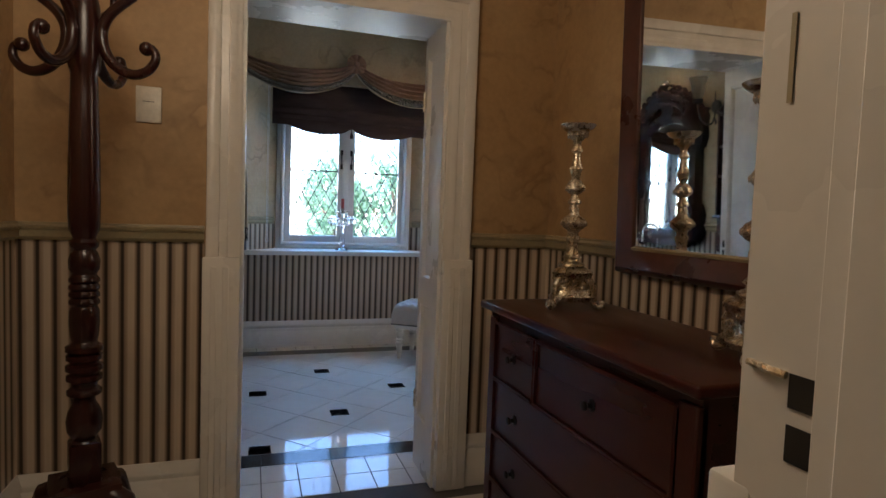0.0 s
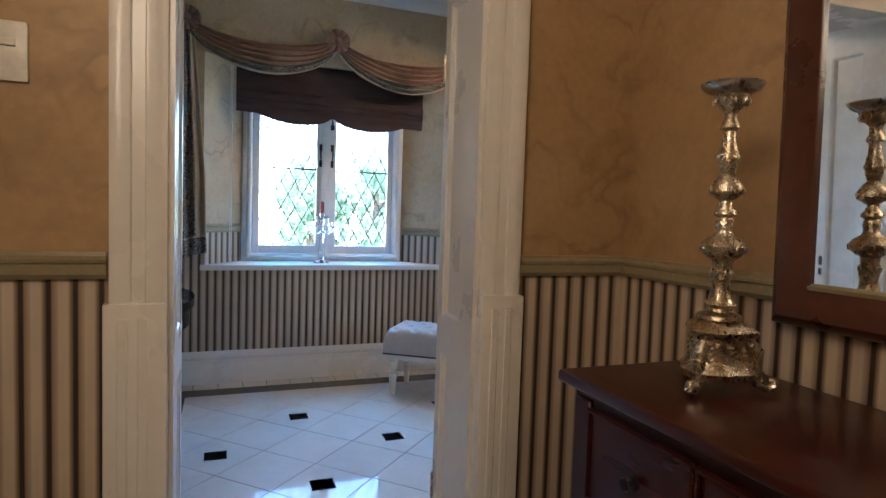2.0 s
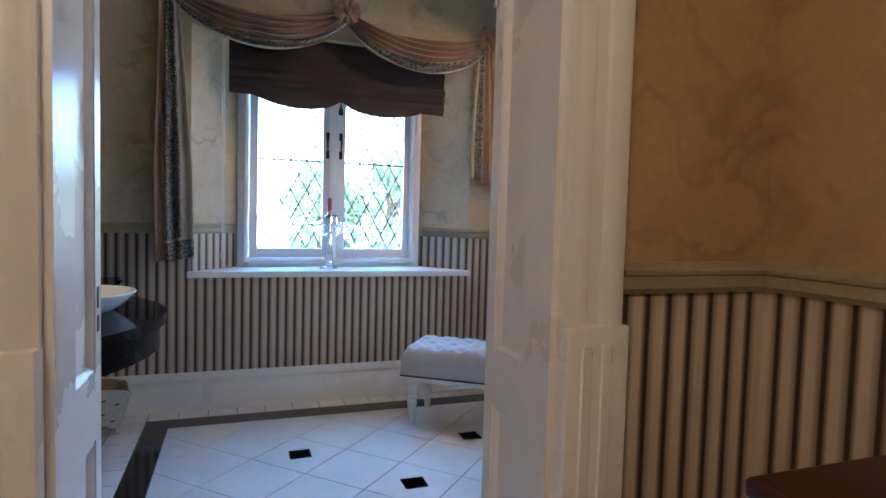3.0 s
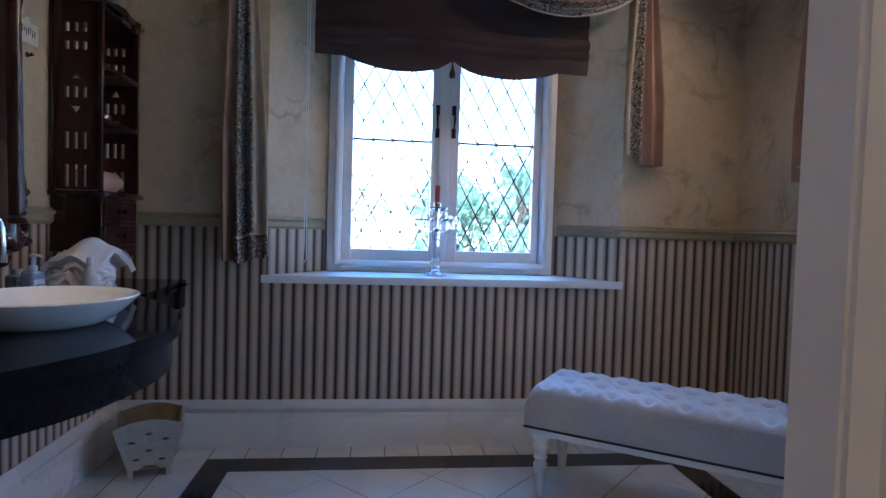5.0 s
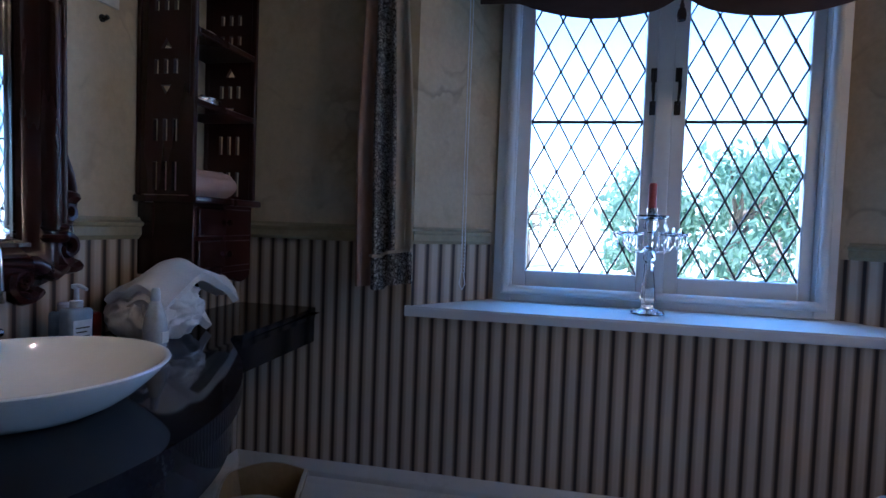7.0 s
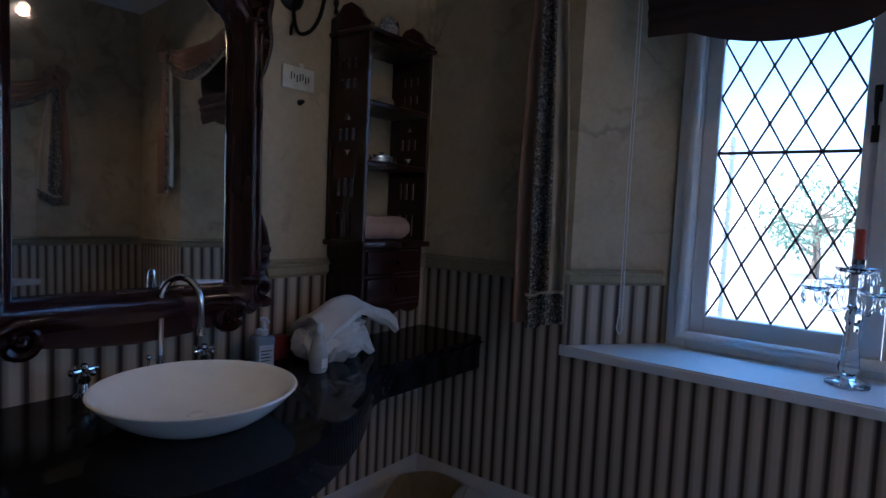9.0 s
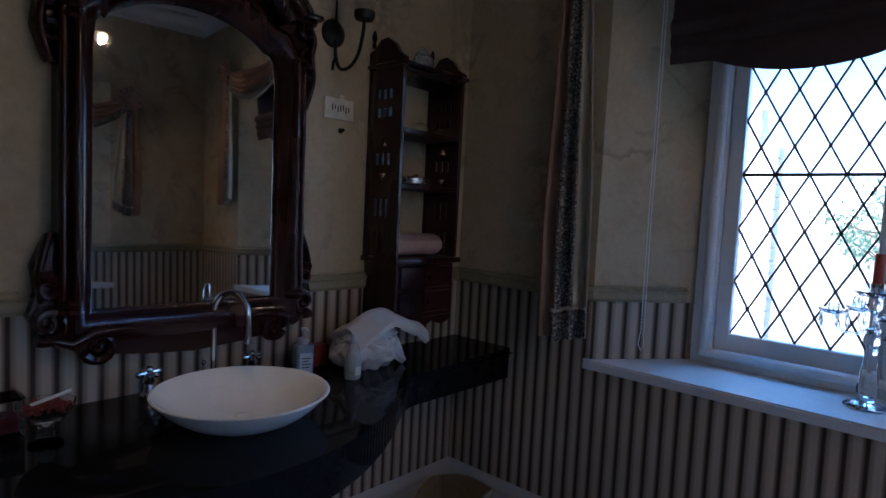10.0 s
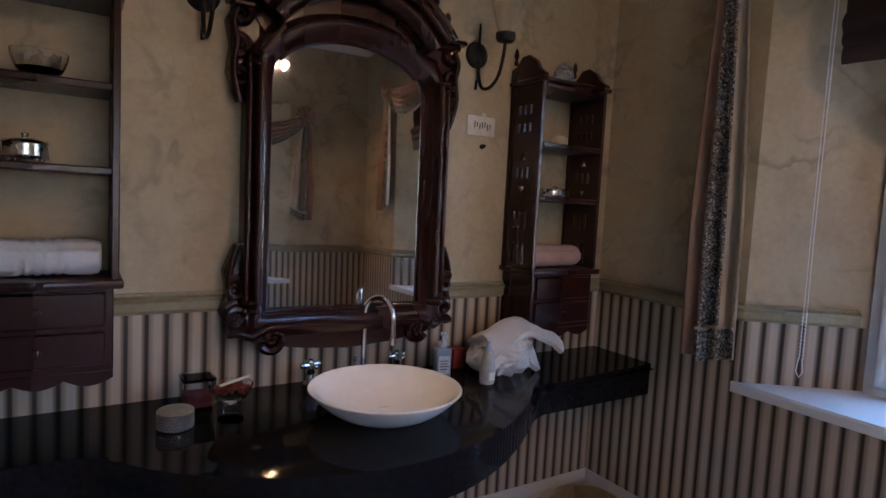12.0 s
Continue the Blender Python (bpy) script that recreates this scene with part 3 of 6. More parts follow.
        for z in (1.63, 1.76):
            part("catch_plate", boxed((x - 0.012, y - 0.006, z), (x + 0.012, y, z + 0.055), 0.002), M_IRON, sash, "dark iron casement catch")
        part("catch_lever", tube([(x, y - 0.012, 1.80), (x + s * 0.004, y - 0.018, 1.74), (x, y - 0.012, 1.67)], [0.005, 0.007, 0.004]), M_IRON, sash, "dark iron casement lever")
    return top


window("window_1", NORTH, "white casement window with leaded diamond panes", True)
window("window_2", EAST, "white casement window with leaded diamond panes", False)


def fold_sheet(fn, nu, nv, thick=0.004):
    """A cloth from a function of (u, v), given some thickness."""
    bm = bmesh.new()
    g = [[bm.verts.new(fn(i / nu, j / nv)) for j in range(nv + 1)] for i in range(nu + 1)]
    for i in range(nu):
        for j in range(nv):
            bm.faces.new((g[i][j], g[i + 1][j], g[i + 1][j + 1], g[i][j + 1]))
    bmesh.ops.recalc_face_normals(bm, faces=bm.faces)
    bmesh.ops.solidify(bm, geom=bm.faces[:], thickness=thick)
    return bm


def swag(name, m, long_left, drop=0.0, hem=1.47):
    """Draped curtain: two swags between three rosettes, and a tail at either end."""
    top = thing(name, "terracotta draped swag curtain with dark patterned braid", "curtain", m)
    knots = [(-1.02, 2.55 - drop), (0.005, 2.53 - drop), (0.99, 2.48 - drop)]

    for (xa, za), (xb, zb), seed in ((*knots[0:2], 0.0), (*knots[1:3], 1.7)):
        def cloth(u, v, lo=0.0, hi=1.0, lift=0.0):
            w = lo + (hi - lo) * v
            sag = 0.12 + 0.21 * w
            x = xa + (xb - xa) * u
            pinch = 1 - (2 * u - 1) ** 2
            z = za + (zb - za) * u + 0.03 - 0.09 * w * (1 - pinch) - sag * (4 * u * (1 - u)) ** 0.8
            fold = 0.020 * math.sin(w * 5.3 * 2 * math.pi + 2.4 * math.sin(u * 3 + seed)) + 0.007 * math.sin(w * 11 * math.pi + u * 6 + seed)
            y = -0.05 - 0.035 * pinch * (0.4 + 0.6 * w) + fold * (0.35 + 0.65 * pinch) - lift
            return Vector((x, y, z))
        part("swag", fold_sheet(lambda u, v: cloth(u, v, 0, 0.74), 48, 40), M_CURTAIN, top)
        part("braid", fold_sheet(lambda u, v: cloth(u, v, 0.71, 1.0, 0.006), 48, 14), M_BRAID, top, "dark patterned braid edging")
        part("fringe", fold_sheet(lambda u, v: cloth(u, v, 1.0, 1.05, 0.002), 48, 3), M_LINING, top, "pale cord edge")
    for x, z in knots:
        bm = bmesh.new()
        for k in range(11):
            a = 2 * math.pi * (k + 0.3 * math.sin(5 * k)) / 11
            ru = 0.072 + 0.010 * math.sin(3.1 * k)
            def petal(u, v, a=a, ru=ru, x=x, z=z, k=k):
                w = (u - 0.5) * (0.25 + 0.75 * v) * 0.062
                r = 0.012 + ru * v
                d = 0.020 * math.cos((u - 0.5) * math.pi * 1.1) * v + 0.018 * math.sin(2.4 * v) + 0.004 * (k % 2)
                return Vector((x + r * math.cos(a) - w * math.sin(a), -0.060 - d, z + r * math.sin(a) + w * math.cos(a)))
            s_bm = fold_sheet(petal, 8, 8, 0.003)
            me = bpy.data.meshes.new("petal")
            s_bm.to_mesh(me)
            s_bm.free()
            bm.from_mesh(me)
            bpy.data.meshes.remove(me)
        lathe([(0, -0.02), (0.022, -0.015), (0.026, 0.0), (0.016, 0.02), (0, 0.024)], 10, bm, Matrix.Translation((x, -0.088, z)) @ Matrix.Rotation(radians(90), 4, "X"))
        part("rosette", bm, M_CURTAIN, top, "gathered cloth rosette")
    for s, (x, z), long in ((-1, knots[0], long_left), (1, knots[2], False)):
        bottom = 0.93 if long else hem
        w0, w1 = (0.05, 0.108) if long else (0.045, 0.10)

        def tail(u, v, lo, hi, lift=0.0, x=x, z=z, bottom=bottom, w0=w0, w1=w1, s=s):
            t = lo + (hi - lo) * u
            w = w0 + (w1 - w0) * min(1.0, 1.5 * v)
            slant = 0.06 * abs(t - 0.5) * 2 if bottom > 1 else 0.03 * t
            zz = z - (z - bottom - (slant if s * (t - 0.5) < 0 else 0)) * v
            yy = -0.055 - 0.022 * math.sin(t * 3.2 * 2 * math.pi + 0.8) * min(1, 0.3 + v) - 0.012 * v - lift
            return Vector((x + (-0.008 if s < 0 else -0.01) + (t - 0.5) * 2 * w + 0.035 * v * (1 if s < 0 else 0.3), yy, zz))
        if s < 0:
            bands = (("tail", 0.0, 0.30, M_CURTAIN, 0.0), ("braid", 0.28, 0.71, M_BRAID, 0.005), ("lining", 0.69, 1.0, M_LINING, 0.0))
        else:
            bands = (("lining", 0.0, 0.16, M_LINING, 0.0), ("braid", 0.15, 0.48, M_BRAID, 0.005), ("tail", 0.46, 1.0, M_CURTAIN, 0.0))
        for nm, lo, hi, mt, lift in bands:
            part(nm, fold_sheet(lambda u, v: tail(u, v, lo, hi, lift), 14, 40), mt, top)
        if s < 0:
            part("braid_cuff", fold_sheet(lambda u, v: tail(u, 0.93 + 0.075 * v, 0.26, 1.0, 0.012), 14, 5), M_BRAID, top, "dark braid band across the hem")
            part("cord", tube([tail(k / 8, 0.93, 0.25, 1.0, 0.018) for k in range(9)], 0.006), M_LINING, top, "pale twisted cord")
    return top


swag("curtain", NORTH, True)
swag("curtain", EAST, False, 0.30, 1.37)


def roman_blind(m):
    top = thing("roman_blind", "dark plum brown roman blind with scalloped hem", "window blind", m)
    x0, x1, y = -0.70, 0.72, 0.07

    def edge(x):
        # two lobes that meet in a raised point
        s = x - 0.0
        return 1.978 - 0.032 * (x - x0) / (x1 - x0) - 0.055 * math.sin(min(1, abs(s) / 0.55) * math.pi) ** 0.8 * (1 if abs(s) < 0.55 else 0) + 0.02 * math.exp(-(s / 0.05) ** 2)
    def panel(z_top, z_low, bulge):
        def fn(u, v):
            x = x0 + (x1 - x0) * u
            low = edge(x) if z_low is None else z_low - 0.02 * u
            hi = z_top - 0.02 * u
            return Vector((x, y - bulge * math.sin(math.pi * min(1, v * 1.0)) - bulge * 0.6 * v + 0.004 * math.sin(9 * u + 5 * v), hi + (low - hi) * v))
        return fn
    part("blind_panel", fold_sheet(panel(2.34, 2.13, 0.006), 40, 8, 0.006), M_BLIND, top)
    part("blind_fold", fold_sheet(panel(2.16, 2.075, 0.028), 40, 8, 0.006), M_BLIND, top)
    part("blind_fold", fold_sheet(panel(2.10, 2.035, 0.022), 40, 8, 0.006), M_BLIND, top)
    part("hem", fold_sheet(panel(2.07, None, 0.014), 60, 8, 0.006), M_BLIND, top)
    part("headrail", boxed((x0, y - 0.01, 2.32), (x1, y + 0.03, 2.358), 0.003), M_BLIND, top)
    part("tassel", lathe([(0, 0.0), (0.014, 0.002), (0.016, 0.02), (0.012, 0.04), (0.006, 0.047), (0.009, 0.053), (0.005, 0.06), (0.002, 0.10), (0, 0.10)], 14, m=pose(-0.002, y - 0.02, 1.89)), M_BLIND, top, "dark silk tassel")
    xc = -0.735
    beads = bmesh.new()
    for xo in (0, 0.012):
        tube([(xc + xo, y - 0.02, 2.3), (xc + xo * 0.8, y - 0.02, 1.4), (xc + xo + 0.003, y - 0.02, 0.99)], 0.0016, 5, beads)
        for k in range(100):
            bmesh.ops.create_icosphere(beads, subdivisions=1, radius=0.0026, matrix=Matrix.Translation((xc + xo * 0.9, y - 0.02, 0.99 + k * 0.013)))
    tube([(xc, y - 0.02, 0.99), (xc - 0.004, y - 0.022, 0.945), (xc + 0.008, y - 0.024, 0.925), (xc + 0.018, y - 0.022, 0.945), (xc + 0.012, y - 0.02, 0.99)], 0.002, 5, beads)
    part("pull_chain", beads, M_WINDOW, top, "white beaded pull chain")
    return top


roman_blind(NORTH)
b2 = roman_blind(EAST)

# ---- the vanity ----
CY = 6.30
vanity = thing("vanity_counter", "black polished granite vanity counter with bowed front", "counter")
front = [(0.262, NY - 0.004), (0.262, 7.02), (0.29, 6.95), (0.36, 6.86), (0.45, 6.74), (0.54, 6.59), (0.60, 6.44), (0.625, 6.28), (0.615, 6.12), (0.57, 5.96), (0.49, 5.81), (0.40, 5.70), (0.31, 5.62), (0.268, 5.55), (0.262, 5.48), (0.262, 5.07)]


def smooth_line(pts, n=4):
    out = []
    for i in range(len(pts) - 1):
        p0, p1, p2, p3 = pts[max(i - 1, 0)], pts[i], pts[i + 1], pts[min(i + 2, len(pts) - 1)]
        for k in range(n):
            t = k / n
            out.append(tuple(0.5 * (2 * b + (c - a) * t + (2 * a - 5 * b + 4 * c - d) * t * t + (3 * b - a - 3 * c + d) * t ** 3) for a, b, c, d in zip(p0, p1, p2, p3)))
    return out + [pts[-1]]


curve = [front[0]] + smooth_line(front[1:-1]) + [front[-1]]
outline = [(WX + 0.001, 5.07), (WX + 0.001, NY - 0.004)] + curve
bm = prism(outline, 0.79, 0.83)
bmesh.ops.bevel(bm, geom=[e for e in bm.edges if all(v.co.x > WX + 0.01 for v in e.verts) and abs(e.verts[0].co.z - e.verts[1].co.z) < 0.001], offset=0.0195, segments=6, affect="EDGES")
part("worktop", bm, M_GRANITE, vanity)
inner = [(x - 0.022 if x > WX + 0.01 else x, y) for x, y in outline]
inner = [(x, min(max(y, 5.08), NY - 0.005)) for x, y in inner]
part("apron", prism(inner, 0.697, 0.79), M_GRANITE, vanity)

basin = thing("vessel_basin", "white ceramic round vessel basin on the counter", "basin", pose(0.284, 6.334, 0.83) @ Matrix.Diagonal((1.008, 1.008, 0.92, 1)))
OUTSIDE = [(0.130, 0.0), (0.139, 0.003), (0.161, 0.016), (0.184, 0.034), (0.204, 0.054), (0.217, 0.069), (0.2245, 0.0785), (0.2270, 0.0822), (0.2250, 0.0852), (0.2210, 0.0858)]
INSIDE = [(0.2165, 0.0835), (0.203, 0.0700), (0.181, 0.0505), (0.152, 0.0335), (0.118, 0.0210), (0.080, 0.0130), (0.045, 0.0095), (0.022, 0.0085)]
part("bowl", lathe(OUTSIDE + INSIDE + [(0.021, 0.0070), (0, 0.0070)], 96), M_CERAMIC, basin)
part("waste_plug", lathe([(0.0205, 0.0072), (0.0205, 0.0088), (0.0150, 0.0096), (0.0120, 0.0104), (0, 0.0108)], 28), M_CERAMIC, basin, "white ceramic plug")

tap = thing("basin_tap", "chrome swan-neck basin tap behind the basin", "tap", pose(0.006, 6.384, 0.83))
part("tap_base", lathe([(0.025, 0), (0.025, 0.006), (0.018, 0.012), (0.014, 0.03), (0.0135, 0.046), (0.016, 0.049), (0.016, 0.056), (0.0105, 0.062)], 20), M_CHROME, tap)
neck = [(0, 0, 0.05), (0, 0, 0.15), (0, 0, 0.225)] + [(0.066 - 0.066 * math.cos(a), 0, 0.238 + 0.066 * math.sin(a)) for a in (math.pi * k / 16 for k in range(1, 16))] + [(0.132, 0, 0.225), (0.134, 0, 0.175), (0.134, 0, 0.168)]
part("spout", tube([(x * 0.82, y + 0.40 * x, z) for x, y, z in neck], [0.0095] * len(neck), 16), M_CHROME, tap)
part("spout_tip", lathe([(0.0095, 0.178), (0.0120, 0.176), (0.0120, 0.154), (0.0085, 0.154), (0.008, 0.165), (0, 0.165)], 16, m=Matrix.Translation((0.110, 0.0536, 0))), M_CHROME, tap)
bm = bmesh.new()
tube([(0.0, -0.030, 0.0), (0.0, -0.030, 0.082)], [0.003, 0.003], 8, bm)
bmesh.ops.create_icosphere(bm, subdivisions=2, radius=0.0075, matrix=Matrix.Translation((0, -0.030, 0.086)))
part("plug_knob", bm, M_CHROME, tap, "chrome pop-up plug knob")
for y in (6.535, 6.212):
    v = thing("tap_valve", "chrome cross-head tap valve behind the basin", "tap", pose(-0.034, y, 0.83) @ Matrix.Diagonal((1.1, 1.1, 1.25, 1)), group="tap valves")
    part("valve_body", lathe([(0.022, 0), (0.022, 0.005), (0.013, 0.012), (0.011, 0.030), (0.015, 0.034), (0.015, 0.041), (0.009, 0.046), (0.008, 0.056)], 18), M_CHROME, v)
    bm = bmesh.new()
    for k in range(4):
        a = math.pi / 2 * k + 0.25
        tube([(0, 0, 0.056), (0.026 * math.cos(a), 0.026 * math.sin(a), 0.056)], [0.0055, 0.0045], 8, bm)
        bmesh.ops.create_icosphere(bm, subdivisions=2, radius=0.0075, matrix=Matrix.Translation((0.030 * math.cos(a), 0.030 * math.sin(a), 0.056)))
    bmesh.ops.create_icosphere(bm, subdivisions=2, radius=0.011, matrix=Matrix.Translation((0, 0, 0.062)))
    part("cross_handle", bm, M_CHROME, v)

# ---- the carved mirror over the basin ----
MY = 6.327


def carved_mirror():
    # in its own frame x runs along the wall, y out of it is negative
    top = thing("carved_mirror", "carved dark mahogany mirror with arched crest", "mirror", pose(WX + 0.012, MY, 1.5, 0, 0, 88.5) @ pose(0, 0, 0, -1.1, 0, 0) @ pose(0, 0, -1.5) @ Matrix.Diagonal((0.94, 1.7, 1, 1)))
    # x to the north, -y into the room
    arch = [(0.285 * math.sin(a), 1.80 + 0.165 * math.cos(a)) for a in (radians(d) for d in range(-62, 63, 6))]
    gl = [(-0.285, 1.095), (0.285, 1.095), (0.285, 1.80)] + [(0.278, 1.86), (0.26, 1.885)] + arch[::-1] + [(-0.26, 1.885), (-0.278, 1.86), (-0.285, 1.80)]
    up = Matrix(((1, 0, 0, 0), (0, 0, -1, 0), (0, 1, 0, 0), (0, 0, 0, 1)))
    bm = prism(gl, 0.012, 0.020, up)
    part("mirror_glass", bm, M_MIRROR, top, "silvered mirror glass", smooth=False)
    # an even ring of points outside the glass makes the frame's inner and outer edges
    def ring(points, dist):
        c, out = len(points), []
        for i in range(c):
            p, q, r = Vector(points[i - 1]), Vector(points[i]), Vector(points[(i + 1) % c])
            d1, d2 = (q - p).normalized(), (r - q).normalized()
            n1, n2 = Vector((d1.y, -d1.x)), Vector((d2.y, -d2.x))
            out.append(q + (n1 + n2) / max(0.5, 1 + n1.dot(n2)) * dist)
        return out
    bm = bmesh.new()
    layers = [(-0.004, 0.022), (0.0, 0.030), (0.012, 0.034), (0.022, 0.044), (0.040, 0.052), (0.060, 0.052), (0.074, 0.044), (0.082, 0.040), (0.086, 0.0)]
    rows = [[bm.verts.new(up @ Vector((p.x, p.y, h))) for p in ring(gl, d)] for d, h in layers]
    for a, b in zip(rows, rows[1:]):
        for k in range(len(a)):
            bm.faces.new((a[k], a[(k + 1) % len(a)], b[(k + 1) % len(a)], b[k]))
    part("frame_moulding", bm, M_WOOD, top)
    part("backing", prism([tuple(p) for p in ring(gl, 0.07)], 0.0, 0.011, up), M_WOOD, top)
    # stiles: long reeded half columns with caps
    for s in (-1, 1):
        bm = bmesh.new()
        for off, r in ((0.330, 0.020), (0.362, 0.012)):
            tube([(s * off, -0.045, 1.12), (s * off, -0.045, 1.86)], r, 12, bm)
        for z in (1.10, 1.125, 1.845, 1.87):
            lathe([(0.010, -0.012), (0.034, -0.008), (0.038, 0.0), (0.034, 0.008), (0.010, 0.012)], 20, bm, pose(s * 0.342, -0.030, z))
        part("column", bm, M_WOOD, top)
        # ears: carved leaf scrolls beside the columns
        bm = bmesh.new()
        for z, r, turn in ((1.985, 0.030, 1), (1.90, 0.026, -1), (1.80, 0.022, 1)):
            tube([(s * p[0], p[1], p[2]) for p in spiral(0.388, z, r + 0.006, 0.006, turn * 1.2, 1.35 * turn, -0.034)], [0.015 - 0.010 * k / 26 for k in range(27)], 8, bm)
        tube(smooth_line([(s * 0.385, -0.028, 2.02), (s * 0.412, -0.032, 1.96), (s * 0.400, -0.034, 1.90), (s * 0.410, -0.032, 1.83), (s * 0.398, -0.03, 1.77), (s * 0.385, -0.028, 1.73)], 4), 0.014, 10, bm)
        prism([(s * 0.33, 1.72), (s * 0.395, 1.74), (s * 0.425, 1.82), (s * 0.415, 1.90), (s * 0.430, 1.97), (s * 0.40, 2.03), (s * 0.33, 2.03)], 0.0, 0.030, up, bm)
        part("ear_scroll", bm, M_WOOD, top, "carved leaf scroll")
        bm = bmesh.new()
        for z, r, turn in ((1.075, 0.040, -1), (1.165, 0.026, 1)):
            tube([(s * p[0], p[1], p[2]) for p in spiral(0.392, z, r + 0.008, 0.006, turn * 1.0, 1.4 * turn, -0.036)], [0.017 - 0.011 * k / 26 for k in range(27)], 8, bm)
        tube(smooth_line([(s * 0.385, -0.03, 1.30), (s * 0.402, -0.033, 1.25), (s * 0.412, -0.033, 1.19), (s * 0.400, -0.03, 1.13)], 4), 0.012, 10, bm)
        prism([(s * 0.33, 1.02), (s * 0.40, 1.03), (s * 0.435, 1.09), (s * 0.415, 1.16), (s * 0.425, 1.22), (s * 0.39, 1.30), (s * 0.33, 1.32)], 0.0, 0.030, up, bm)
        part("foot_scroll", bm, M_WOOD, top, "carved leaf scroll")
        bm = bmesh.new()
        tube([(s * p[0], p[1], p[2]) for p in spiral(0.27, 1.005, 0.042, 0.006, -0.5, -1.4, -0.036)], [0.017 - 0.010 * k / 26 for k in range(27)], 8, bm)
        tube([(s * 0.40, -0.036, 1.04), (s * 0.34, -0.042, 1.018), (s * 0.29, -0.042, 1.045), (s * 0.20, -0.042, 1.05), (s * 0.12, -0.042, 1.03)], [0.012, 0.018, 0.018, 0.013, 0.006], 10, bm)
        part("bottom_scroll", bm, M_WOOD, top, "carved leaf scroll")
        # sloping shoulder shelf of the crest
        bm = bmesh.new()
        box(bm, (s * 0.375 - 0.055, -0.060, 2.018), (s * 0.375 + 0.055, -0.002, 2.036), 0.006, None, 2)
        box(bm, (s * 0.370 - 0.045, -0.050, 2.000), (s * 0.370 + 0.045, -0.002, 2.019), 0.005)
        part("shoulder", bm, M_WOOD, top)
    low = [(-0.40, 1.02), (-0.30, 0.985), (-0.15, 0.965), (0, 0.955), (0.15, 0.965), (0.30, 0.985), (0.40, 1.02), (0.38, 1.09), (-0.38, 1.09)]
    part("bottom_rail", prism(low, 0.0, 0.036, up), M_WOOD, top)
    # the pediment: broad arch with carved leaves
    bm = bmesh.new()
    for rad, h, w in ((0.300, 0.050, 0.030), (0.345, 0.060, 0.020), (0.385, 0.046, 0.022)):
        tube([(rad * 1.14 * math.sin(a), -h, 1.83 + rad * 0.98 * math.cos(a)) for a in (radians(d) for d in range(-58, 59, 4))], w, 10, bm)
    part("arch_moulding", bm, M_WOOD, top)
    fill = [(0.44 * math.sin(a), 1.83 + 0.40 * math.cos(a)) for a in (radians(d) for d in range(-60, 61, 5))]
    fin = [(0.31 * math.sin(a), 1.80 + 0.19 * math.cos(a)) for a in (radians(d) for d in range(60, -61, -5))]
    part("arch_board", prism(fill + fin, 0.0, 0.034, up), M_WOOD, top)
    bm = bmesh.new()
    for s in (-1, 1):
        for k in range(5):
            a = radians(9 + 10 * k)
            tube([(s * p[0], p[1], p[2]) for p in spiral(0.43 * math.sin(a), 1.83 + 0.40 * math.cos(a), 0.034 - 0.003 * k, 0.006, 2.0 - a, -1.2, -0.05)], [0.013 - 0.008 * i / 26 for i in range(27)], 7, bm)
    for k in range(7):
        a = radians(-60 + 20 * k)
        tube([(0, -0.055, 2.235), (0.035 * math.sin(a), -0.066, 2.235 + 0.04 * math.cos(a)), (0.05 * math.sin(a), -0.05, 2.235 + 0.075 * math.cos(a))], [0.012, 0.014, 0.004], 8, bm)
    part("crest", bm, M_WOOD, top, "carved leaf crest")
    return top


carved_mirror()

# ---- shelf units beside the mirror ----


def fret_panel(w, h, bm, m):
    """A board pierced by rows of upright slots and by small triangles."""
    t = 0.014

    def piece(*pts):
        prism(pts, -t / 2, t / 2, m, bm)
    rows = [("slots", 0.012, 0.095), ("slots", 0.155, 0.218), ("down", 0.288, 0.316), ("slots", 0.348, 0.390), ("up", 0.420, 0.450), ("slots", 0.528, 0.560), ("slots", 0.595, 0.630)]
    z, below = 0.0, []
    for kind, lo, hi in rows:
        holes = [(c * w - 0.0075, c * w + 0.0075) for c in (0.30, 0.50, 0.70)] if kind == "slots" else [(0.5 * w - 0.018, 0.5 * w + 0.018)]
        edges = [x for h in holes for x in h]
        peak = sum(holes[0]) / 2
        piece((0, z), *[(x, z) for x in below], (w, z), (w, lo), *[(x, lo) for x in sorted(edges + ([peak] if kind == "down" else []), reverse=True)], (0, lo))
        edge = 0.0
        for a, b in holes:
            piece((edge, lo), (a, lo), (a, hi), (edge, hi))
            if kind == "up":
                piece((a, lo), (peak, hi), (a, hi)), piece((b, lo), (b, hi), (peak, hi))
            elif kind == "down":
                piece((a, lo), (peak, lo), (a, hi)), piece((peak, lo), (b, lo), (b, hi))
            edge = b
        piece((edge, lo), (w, lo), (w, hi), (edge, hi))
        z, below = hi, sorted(edges + ([peak] if kind == "up" else []))
    piece((0, z), *[(x, z) for x in below], (w, z), (w, h), (0, h))
    bmesh.ops.remove_doubles(bm, verts=bm.verts, dist=1e-5)


SHELVES = (1.222, 1.505, 1.712, 1.935)


